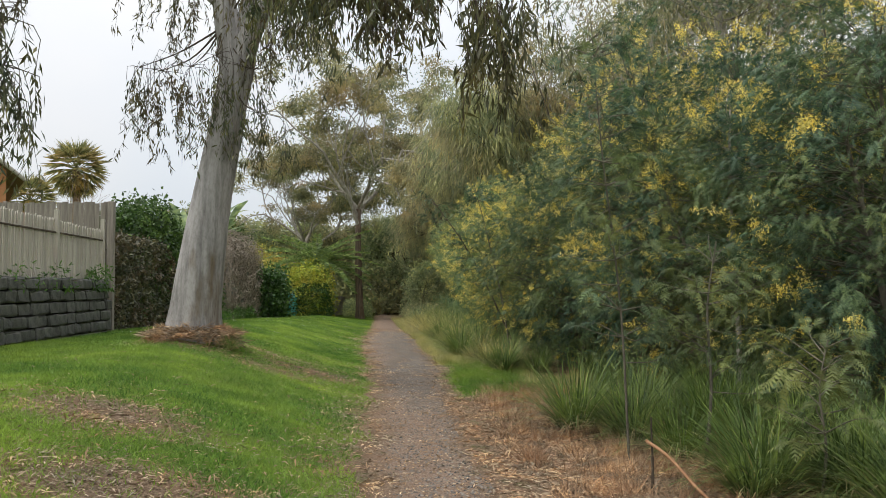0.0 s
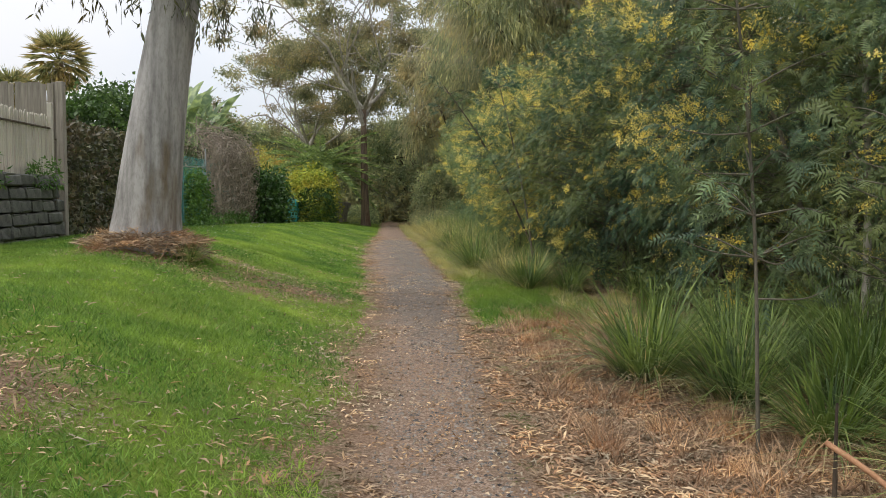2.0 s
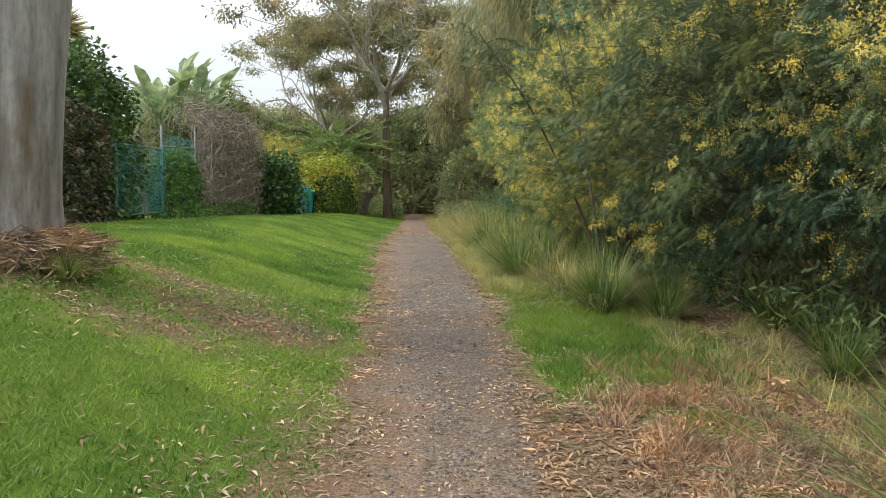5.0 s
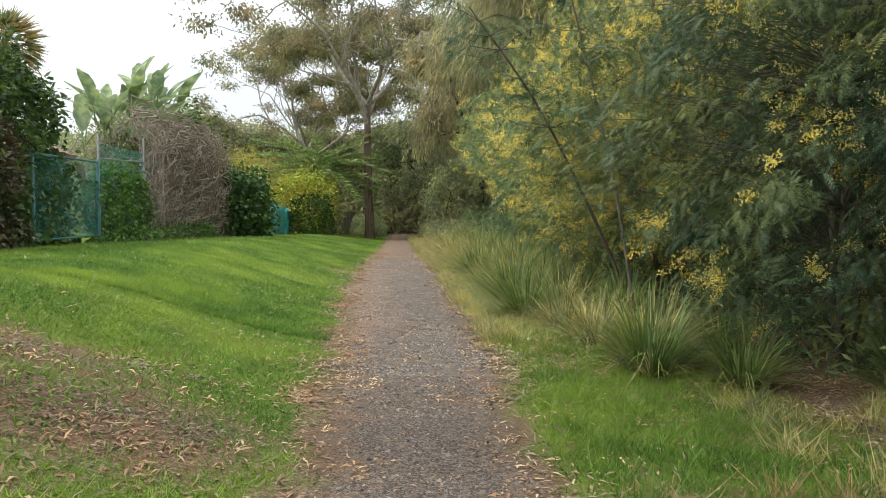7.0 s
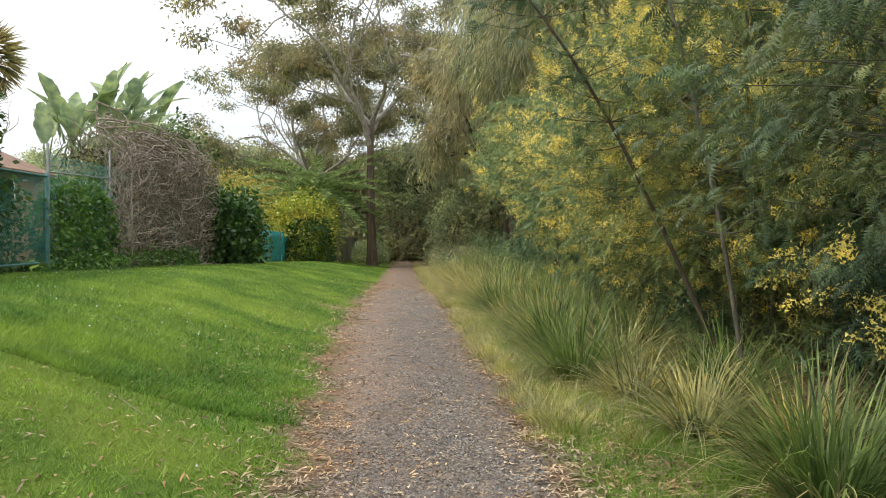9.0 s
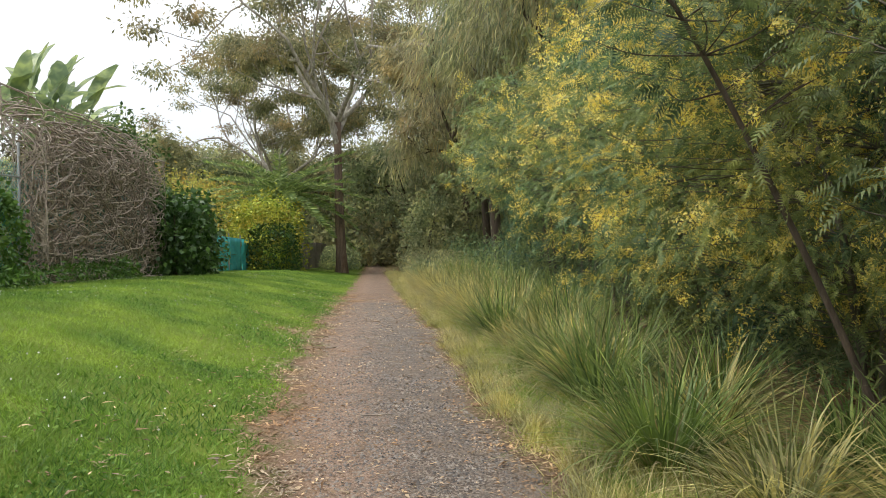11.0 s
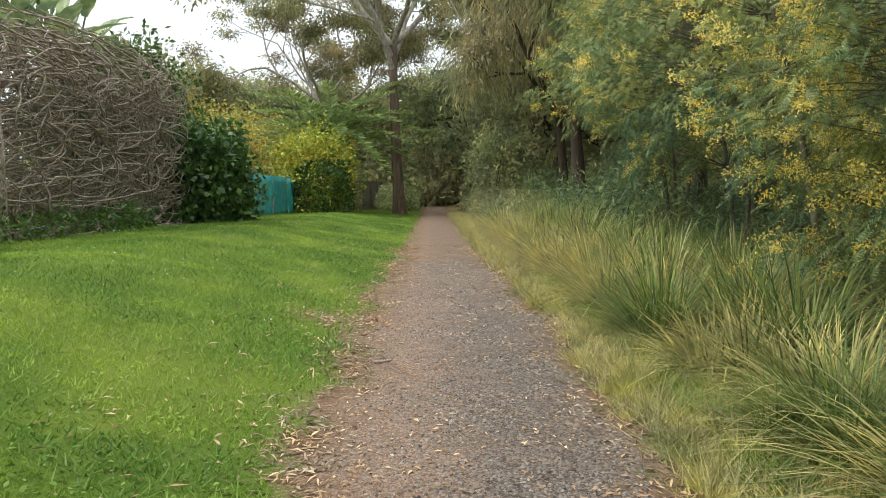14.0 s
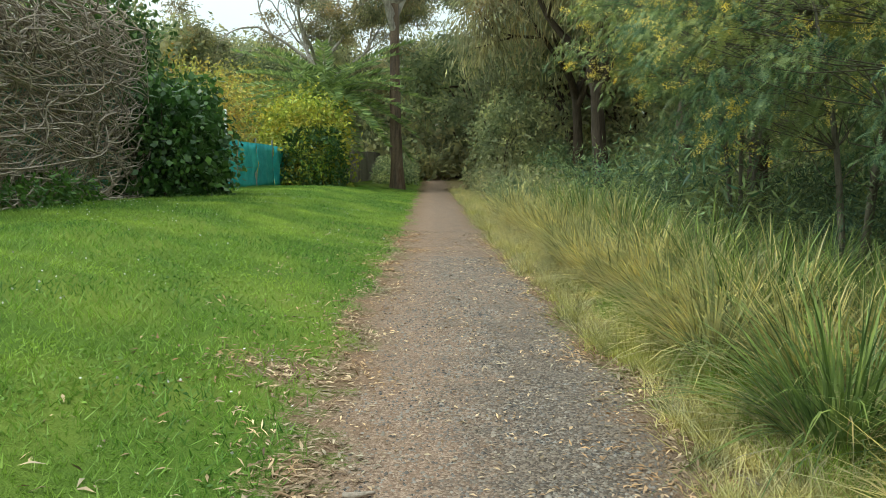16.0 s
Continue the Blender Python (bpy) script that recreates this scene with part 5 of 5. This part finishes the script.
def house(at, sx, sy, wall_h, ridge):
    z = float(land(*at))
    e = thing("house", (at[0], at[1], z), "brick house with a terracotta tiled roof behind the garden", "house")
    mesh_box("wall", (sx, sy, wall_h), "brick", e, (0, 0, wall_h / 2), 0.02)
    V = np.array([(-sx / 2 - 0.4, -sy / 2 - 0.4, wall_h), (sx / 2 + 0.4, -sy / 2 - 0.4, wall_h), (sx / 2 + 0.4, sy / 2 + 0.4, wall_h), (-sx / 2 - 0.4, sy / 2 + 0.4, wall_h), (0, -sy / 4, ridge), (0, sy / 4, ridge),
                  (-sx / 2 - 0.4, -sy / 2 - 0.4, wall_h - 0.12), (sx / 2 + 0.4, -sy / 2 - 0.4, wall_h - 0.12), (sx / 2 + 0.4, sy / 2 + 0.4, wall_h - 0.12), (-sx / 2 - 0.4, sy / 2 + 0.4, wall_h - 0.12)], float)
    F = [(0, 1, 4), (1, 2, 5, 4), (2, 3, 5), (3, 0, 4, 5), (0, 6, 7, 1), (1, 7, 8, 2), (2, 8, 9, 3), (3, 9, 6, 0)]
    me = bpy.data.meshes.new("roof")
    me.from_pydata(V.tolist(), [], F)
    me.materials.append(M["roof_tile"])
    r = new("roof", me)
    r.parent = e
    w = mesh_box("window", (0.06, 1.4, 1.1), "glass", e, (sx / 2 + 0.01, 1.2, wall_h - 1.1), 0.01)
    for s in (-1, 1):
        mesh_box("window_frame", (0.08, 0.07, 1.24), "white_paint", w, (0.01, s * 0.73, 0), 0.01)


house((-18.6, 44.0), 7.0, 9.0, 3.6, 5.6)


def gable_house(at, sx, sy, wall_h, ridge):
    """Two-storey brick house whose gable end looks down the lawn."""
    z = float(land(*at))
    e = thing("house", (at[0], at[1], z), "two-storey orange brick house with a gabled tiled roof", "house")
    V = np.array([(x, y, h) for y in (-sy / 2, sy / 2) for x, h in ((-sx / 2, 0), (sx / 2, 0), (sx / 2, wall_h), (0, ridge), (-sx / 2, wall_h))], float)
    me = bpy.data.meshes.new("wall")
    me.from_pydata(V.tolist(), [], [(0, 1, 2, 3, 4), (9, 8, 7, 6, 5), (1, 6, 7, 2), (0, 4, 9, 5), (0, 5, 6, 1)])
    me.materials.append(M["brick_orange"])
    new("wall", me).parent = e
    rise = (ridge - wall_h) / (sx / 2)
    for s in (-1, 1):
        xe = s * (sx / 2 + 0.55)
        ze = wall_h - 0.55 * rise
        y0, y1 = -sy / 2 - 0.35, sy / 2 + 0.35
        V = np.array([(x, y, h) for y in (y0, y1) for x, h in ((0, ridge + 0.03), (xe, ze + 0.03), (xe, ze + 0.2), (0, ridge + 0.24))], float)
        F = np.array([(0, 1, 2, 3), (7, 6, 5, 4), (3, 2, 6, 7), (1, 0, 4, 5), (2, 1, 5, 6)])
        piece("roof", V, F, "roof_tile", e)
        piece("barge_board", V[:4].repeat(2, 0) + np.tile([[0, -0.03, 0], [0, -0.005, 0]], (4, 1)), np.array([(0, 2, 4, 6), (1, 7, 5, 3), (2, 3, 5, 4), (0, 1, 3, 2), (6, 4, 5, 7)]), "picket", e, "pale barge board")
        mesh_box("gutter", (0.12, y1 - y0, 0.12), "picket", e, (xe + s * 0.06, 0, ze + 0.12), 0.02, "pale roof gutter")
    return e


gable_house((-19.7, 31.9), 8.9, 9.0, 5.6, 9.2).rotation_euler = (0, 0, radians(28))

# ---- tussocks along the right of the path ----
t_kinds = [tussock(111, "tussock", 280, 1.2, 0.17, "tall strappy grass tussock with arching straw-tipped blades"), tussock(112, "tussock_green", 320, 1.35, 0.2), tussock(113, "tussock", 240, 1.05, 0.2, "tall strappy grass tussock with arching straw-tipped blades"), tussock(114, "tussock_green", 240, 1.05, 0.15)]
rt = rng_of(115)
t_spots = [(2.5, 10.3, 1, 1.1), (2.95, 9.3, 1, 0.95), (3.4, 10.4, 1, 1.0), (3.1, 8.2, 3, 1.0), (3.7, 8.9, 1, 1.0), (3.5, 7.2, 3, 1.0), (4.2, 7.9, 1, 0.9), (4.3, 9.6, 1, 1.0), (3.0, 6.4, 3, 0.7), (4.0, 6.3, 1, 0.9), (4.8, 8.6, 3, 1.0),
           (3.9, 11.6, 3, 0.9), (4.6, 10.8, 1, 1.0), (4.7, 12.6, 3, 0.9), (5.4, 9.8, 3, 1.0), (3.5, 12.6, 3, 0.6), (3.9, 14.3, 3, 0.7), (4.4, 15.6, 3, 0.8), (5.0, 7.0, 1, 0.9),
           (2.75, 18.1, 1, 0.95), (3.0, 18.9, 0, 0.9), (3.4, 17.6, 3, 0.9), (2.6, 19.7, 0, 0.9), (2.5, 21.0, 2, 0.9), (3.2, 20.6, 1, 0.9), (3.9, 19.4, 3, 0.8), (4.5, 16.9, 3, 0.9),
           (2.35, 24.6, 0, 1.05), (2.9, 24.9, 1, 1.0), (2.15, 21.9, 1, 0.95), (2.75, 22.6, 0, 0.95), (3.3, 23.6, 1, 0.9), (2.45, 26.0, 0, 0.9), (2.15, 27.3, 2, 0.85), (2.1, 28.5, 1, 1.0), (2.4, 29.5, 0, 1.0), (-2.8, 14.85, 3, 0.5), (3.4, 21.8, 3, 0.9), (1.95, 25.8, 3, 0.5), (2.9, 28.6, 1, 1.0), (3.4, 29.6, 1, 1.0)]
for i in range(26):
    y = 30.3 + 0.62 * i
    t_spots.append((2.12 - 0.012 * i + rt.uniform(-0.12, 0.15), y, (0, 2)[i % 2], rt.uniform(0.85, 1.1)))
    t_spots.append((2.75 + rt.uniform(-0.15, 0.25), y + 0.3, (0, 1, 2)[i % 3], rt.uniform(0.95, 1.2)))
    if i % 2:
        t_spots.append((3.5 + rt.uniform(-0.2, 0.3), y, 1, rt.uniform(0.8, 1.0)))
for i in range(12):
    t_spots.append((rt.uniform(2.25, 3.4), rt.uniform(23.0, 31.0), (0, 2, 1)[i % 3], rt.uniform(0.8, 1.05)))
for i in range(22):
    t_spots.append((rt.uniform(3.0, 6.2), rt.uniform(5.2, 12.5), (1, 3)[i % 2], rt.uniform(0.75, 1.05)))
done = set()
for x, y, k, s in t_spots:
    m = pose(x, y, float(land(x, y)), 0, 0, rt.uniform(0, 360))
    if k not in done:
        done.add(k)
        t_kinds[k].matrix_basis = m
        t_kinds[k].scale = (s, s, s)
    else:
        c = copy_thing(t_kinds[k], m)
        c.scale = (s, s, s)


def sapling(seed, at, h, r, lean, n, label, bark="bark_wattle", z_from=0.35, fan=0.5):
    rng = rng_of(seed)
    e = thing("wattle_sapling", (at[0], at[1], float(land(*at))), label, "sapling")
    line = smooth_line([(0, 0, -0.05), (lean[0] * 0.3 + 0.03, lean[1] * 0.3, h * 0.35), (lean[0] * 0.6 - 0.04, lean[1] * 0.6, h * 0.7), (lean[0], lean[1], h)], 20)
    V, F = tube(line, np.linspace(r, r * 0.3, 20), 8, 0.05, rng)
    piece("stem", V, F, bark, e, "", True)
    wood, P, D = [], [], []
    for i in range(n):
        f = rng.uniform(z_from, 1)
        s = line[int(f * 19)]
        a = rng.uniform(0, 2 * np.pi)
        tip = s + np.array([math.cos(a), math.sin(a), rng.uniform(0.0, 0.7)]) * fan * rng.uniform(0.5, 1.2)
        b = smooth_line([s, (s + tip) / 2 + rng.normal(size=3) * 0.04, tip], 8)
        wood.append((b, np.linspace(0.007, 0.002, 8)))
        for j in (1, 2, 3, 4, 5, 5, 6, 6, 7, 7, 7):
            P.append(b[j] + rng.normal(size=3) * 0.02)
            D.append(np.array([math.cos(a), math.sin(a), 0.1]) + rng.normal(size=3) * 0.6)
    V, F = wood_mesh(wood, 4)
    tagged(piece("branch", V, F, bark, e), kind="stuff")
    V, F = fronds(np.array(P), np.array(D), rng.uniform(0.13, 0.22, len(P)), rng)
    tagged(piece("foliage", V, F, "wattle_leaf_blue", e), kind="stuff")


sapling(121, (2.45, 7.9), 4.6, 0.014, (-0.25, 0.3), 60, "slender young wattle with a thin mossy stem", "bark_wattle", 0.22, 0.5)
sapling(122, (3.1, 7.6), 2.2, 0.02, (0.2, 0.1), 26, "small feathery wattle sapling among tussocks", fan=0.6)
sapling(123, (4.95, 10.9), 4.4, 0.05, (0.1, 0.3), 90, "young tree with a straight pale grey stem", "bark_pale", 0.42, 0.8)
sapling(124, (3.35, 6.0), 1.3, 0.014, (0.1, 0.0), 22, "small feathery wattle sapling among tussocks", fan=0.45)
sapling(125, (3.3, 20.4), 4.6, 0.025, (-0.9, 0.4), 40, "thin leaning wattle stem with sparse leaves")
sapling(126, (3.75, 21.9), 4.4, 0.03, (-2.4, 0.3), 46, "dark leaning wattle stem with sparse leaves", "bark_dark", 0.45, 0.7)
sapling(127, (4.3, 29.9), 4.6, 0.05, (-0.9, 0.3), 30, "leaning grey wattle stem", "bark_wattle", 0.6, 0.7)
sapling(128, (4.5, 30.0), 4.6, 0.05, (-0.3, 0.3), 30, "leaning grey wattle stem", "bark_wattle", 0.6, 0.7)


def broken_branch():
    rng = rng_of(131)
    e = thing("fallen_branch", (2.3, 6.75, float(land(2.3, 6.75))), "broken reddish-brown branch leaning on a short dark stake", "branch")
    V, F = tube(smooth_line([(-0.04, 0.05, 0.42), (0.06, -0.25, 0.33), (0.14, -0.7, 0.16), (0.26, -1.3, 0.03), (0.4, -1.9, 0.02)], 24), np.linspace(0.015, 0.01, 24), 8, 0.08, rng)
    piece("branch", V, F, "stick", e, "", True)
    V, F = tube(smooth_line([(0.0, 0.04, -0.05), (0.01, 0.05, 0.2), (0.0, 0.04, 0.62)], 10), np.linspace(0.016, 0.007, 10), 7, 0.08, rng)
    piece("stake", V, F, "bark_dark", e, "", True)


broken_branch()

# ---- grass, litter and stones, joined ----


def tri_blades(P, H, W, lean, rng):
    n = len(P)
    a = rng.uniform(0, 2 * np.pi, n)
    S = np.stack([np.cos(a), np.sin(a), 0 * a], 1) * (np.broadcast_to(W, (n,)) / 2)[:, None]
    H = np.broadcast_to(H, (n,))[:, None]
    tip = P + np.array([0, 0, 1.0]) * H + rng.normal(size=(n, 3)) * np.array([1, 1, 0.15]) * H * lean
    V = np.stack([P - S, P + S, tip], 1)
    return V.reshape(-1, 3), np.arange(n * 3).reshape(n, 3)


def scatter(rng, n, x0, x1, y0, y1, bias=1.0):
    """Points over a stretch of ground, denser towards its start."""
    y = y0 + (y1 - y0) * rng.rand(n) ** bias
    x = rng.uniform(x0, x1, n)
    return x, y


def wave(x, y, k, s):
    return 0.5 + 0.25 * np.sin(k * x + 1.7 * np.sin(k * 0.6 * y + s)) + 0.25 * np.sin(k * 0.8 * y + 1.3 * np.sin(k * 0.7 * x + 2 * s))


def lawn(name, seed, n, x0, x1, y0, y1, bias, h, w):
    rng = rng_of(seed)
    x, y = scatter(rng, n, x0, x1, y0, y1, bias)
    p, lit, dry, _ = masks(x, y)
    keep = (p < 0.05 + 0.55 * rng.rand(n) * wave(x, y, 5.0, 0.7)) & (rng.rand(n) > lit * 1.15 - 0.12)
    x, y = x[keep], y[keep]
    long_ = wave(x, y, 1.7, 0.4)
    P = np.stack([x, y, land(x, y) - 0.005], 1)
    V, F = tri_blades(P, h * (0.75 + 0.4 * long_) * rng.uniform(0.5, 1.3, len(x)), w * rng.uniform(0.7, 1.3, len(x)), 0.8, rng)
    tagged(piece(name, V, F, "lawn", None, "short bright green lawn grass"), "", "grass", "", "stuff")


lawn("lawn_grass", 141, 260000, -6.6, -0.05, 3.2, 22, 1.35, 0.055, 0.010)
lawn("lawn_grass", 142, 220000, -6.6, -0.3, 20, 62, 1.7, 0.055, 0.012)
lawn("lawn_grass", 144, 14000, -6.5, -0.1, -2.0, 3.4, 1.0, 0.06, 0.012)
lawn("verge_grass", 143, 20000, 1.2, 3.6, 13, 21, 1.0, 0.08, 0.008)


def dry_fringe(seed, n, y0, y1, x_off, wide, h, mat, label):
    """Fine grass in tufts along the path's right edge."""
    rng = rng_of(seed)
    m = n // 40
    cy = rng.uniform(y0, y1, m)
    cx = edge_r(cy) + x_off + wide * rng.rand(m) ** 1.2
    x = np.repeat(cx, 40) + rng.normal(size=m * 40) * 0.06
    y = np.repeat(cy, 40) + rng.normal(size=m * 40) * 0.06
    P = np.stack([x, y, land(x, y) - 0.01], 1)
    V, F = tri_blades(P, np.repeat(h * rng.uniform(0.35, 1.3, m), 40) * rng.uniform(0.5, 1.2, len(x)), 0.009, 0.75, rng)
    tagged(piece("dry_grass", V, F, mat, None, label), "", "grass", "", "stuff")


dry_fringe(151, 34000, 19.5, 34, 0.12, 0.9, 0.17, "dry_grass", "fine straw-coloured grass tufts along the path")
dry_fringe(152, 26000, 34, 62, 0.1, 0.8, 0.22, "dry_grass", "fine straw-coloured grass tufts along the path")
dry_fringe(153, 20000, 14, 24, 0.35, 1.6, 0.14, "lawn", "soft green grass tufts on the verge")
dry_fringe(154, 15000, 23, 33, 0.5, 0.9, 0.2, "lawn", "soft green grass tufts on the verge")
dry_fringe(155, 12000, 5, 15, 0.5, 1.7, 0.16, "red_litter", "dead reddish grass among the leaf litter")
dry_fringe(156, 5000, 9, 17, 1.7, 1.3, 0.2, "dry_grass", "grey dead grass and twigs under the wattles")


def leaf_litter(seed, n, x0, x1, y0, y1, bias, mat, label, power=1.0):
    rng = rng_of(seed)
    x, y = scatter(rng, n, x0, x1, y0, y1, bias)
    p, lit, dry, _ = masks(x, y)
    keep = rng.rand(n) < np.maximum(lit, 0.05 + 0.12 * p) ** power * (0.35 + 0.9 * wave(x, y, 4.3, 1.0))
    x, y = x[keep], y[keep]
    P = np.stack([x, y, land(x, y) + 0.004 + 0.012 * rng.rand(len(x))], 1)
    D = np.stack([rng.normal(size=len(x)), rng.normal(size=len(x)), rng.normal(size=len(x)) * 0.16], 1)
    D = unit(D)
    S = unit(np.cross(D, np.stack([rng.normal(size=len(x)) * 0.3, rng.normal(size=len(x)) * 0.3, np.ones(len(x))], 1)))
    on = masks(x, y)[0] > 0.6
    L = (rng.uniform(0.04, 0.12, len(x)) * np.where(on, 0.5, 1.0))[:, None]
    W = rng.uniform(0.010, 0.020, len(x))[:, None]
    up = np.array([0, 0, 1.0]) * L * rng.uniform(0.0, 0.18, len(x))[:, None]
    V = np.stack([P, P + D * L * 0.45 + S * W / 2 + up, P + D * L, P + D * L * 0.45 - S * W / 2 + up], 1)
    tagged(piece("leaf_litter", V.reshape(-1, 3), np.arange(len(x) * 4).reshape(-1, 4), mat, None, label), "", "leaf litter", "", "stuff")


leaf_litter(161, 120000, -5.0, 4.2, 3.0, 21, 1.3, "litter", "dry tan gum leaves scattered on the ground")
leaf_litter(162, 26000, 0.9, 3.6, 3.5, 15, 1.2, "red_litter", "reddish-brown fallen leaves on the verge")
leaf_litter(163, 90000, -2.0, 2.4, 17, 40, 1.2, "litter", "dry tan gum leaves scattered on the ground")
leaf_litter(164, 14000, 3.0, 7.0, 14, 30, 1.0, "litter", "dry tan gum leaves under the wattles")


def stones(seed, n, y0, y1, size):
    rng = rng_of(seed)
    y = y0 + (y1 - y0) * rng.rand(n) ** 1.3
    f = rng.rand(n) ** 0.65
    x = edge_l(y) + 0.05 + (edge_r(y) - edge_l(y) - 0.1) * f
    s = size * rng.uniform(0.5, 1.4, n) ** 1.5
    O = np.array([(1, 0, 0), (0, 1, 0), (-1, 0, 0), (0, -1, 0), (0, 0, 0.7)], float)
    V = np.stack([x, y, land(x, y)], 1)[:, None] + O[None] * s[:, None, None] * rng.uniform(0.5, 1.3, (n, 5, 1))
    T = np.array([(0, 1, 4), (1, 2, 4), (2, 3, 4), (3, 0, 4)])
    F = (np.arange(n)[:, None, None] * 5 + T[None]).reshape(-1, 3)
    tagged(piece("gravel", V.reshape(-1, 3), F, "pebble", None, "loose grey and tan gravel on the path"), "", "gravel", "", "stuff")


stones(171, 9000, 3.5, 20, 0.012)
stones(172, 46000, 18, 36, 0.0095)

rc = rng_of(181)
cx, cy = rc.uniform(-6, -0.8, 1100), 18 + 30 * rc.rand(1100)
hold = wave(cx, cy, 1.1, 2.0) > 0.52
cx, cy = cx[hold], cy[hold]
P = np.stack([cx, cy, land(cx, cy) + 0.06], 1)
V, F = leaf_quads(P, rc.normal(size=P.shape) * np.array([1, 1, 0.3]), 0.022, 0.02, rc)
tagged(piece("clover_flower", V, F, "white_paint", None, "small white clover flowers in the lawn"), "", "flowers", "", "stuff")


rv = rng_of(182)
vx, vy = rv.uniform(-6.2, -0.2, 40000), 13 + 24 * rv.rand(40000) ** 1.2
hold = (wave(vx, vy, 2.3, 0.9) > 0.5 + 0.25 * rv.rand(40000)) & (masks(vx, vy)[0] < 0.15)
vx, vy = vx[hold], vy[hold]
P = np.stack([vx, vy, land(vx, vy) + rv.uniform(0.01, 0.045, len(vx))], 1)
V, F = leaf_quads(P, rv.normal(size=P.shape) * np.array([1, 1, 0.25]), rv.uniform(0.02, 0.045, len(vx)), rv.uniform(0.014, 0.026, len(vx)), rv)
tagged(piece("lawn_weed", V, F, "lawn", None, "low broad-leaved weeds and clover in the lawn"), "", "weeds", "", "stuff")


def twig_on_ground(seed, x, y, l, turn, r=0.006):
    rng = rng_of(seed)
    e = thing("fallen_twig", (x, y, float(land(x, y)) + r), "dry fallen twig lying on the ground", "twig", "twigs on the ground")
    c, s = math.cos(turn), math.sin(turn)
    pts = []
    for f in np.linspace(-0.5, 0.5, 5):
        px, py = c * f * l, s * f * l
        pts.append((px + rng.normal() * 0.02 * l, py + rng.normal() * 0.06 * l, float(land(x + px, y + py) - land(x, y)) + 0.002))
    V, F = tube(smooth_line(pts, 14), np.linspace(r, r * 0.5, 14), 6, 0.1, rng)
    piece("stick", V, F, "twig", e, "", True)


for i, (x, y, l, a, r) in enumerate([(-0.35, 27.9, 0.14, 0.2, 0.016), (-2.3, 20.5, 0.9, 0.5, 0.006), (-1.6, 19.6, 0.5, 2.4, 0.005), (-2.7, 22.6, 0.45, 0.8, 0.006), (1.45, 28.2, 0.3, 1.9, 0.005), (0.3, 23.5, 0.25, 0.1, 0.006), (1.7, 17.3, 0.16, 2.9, 0.008),
                                     (-2.9, 20.3, 0.6, 0.1, 0.005), (-1.2, 17.2, 0.35, 1.2, 0.005), (0.85, 11.5, 0.2, 0.4, 0.005), (-0.2, 9.0, 0.25, 2.0, 0.005), (1.9, 9.8, 0.4, 0.6, 0.006), (2.2, 11.9, 0.5, 2.6, 0.006), (-1.9, 8.9, 0.3, 0.2, 0.005)]):
    twig_on_ground(200 + i, x, y, l, a, r)

rf = rng_of(230)
fern = thing("dead_fern", (2.95, 13.4, float(land(2.95, 13.4))), "dead rust-red fern frond beside the verge", "fern")
n = 60
ang = rf.uniform(0, 2 * np.pi, n)
P = np.stack([rf.normal(size=n) * 0.08, rf.normal(size=n) * 0.08, rf.uniform(0.02, 0.24, n)], 1)
D = np.stack([np.cos(ang), np.sin(ang), rf.normal(size=n) * 0.3 - 0.2], 1)
V, F = leaf_quads(P, D, rf.uniform(0.06, 0.13, n), 0.022, rf)
tagged(piece("frond", V, F, "red_litter", fern), kind="stuff")
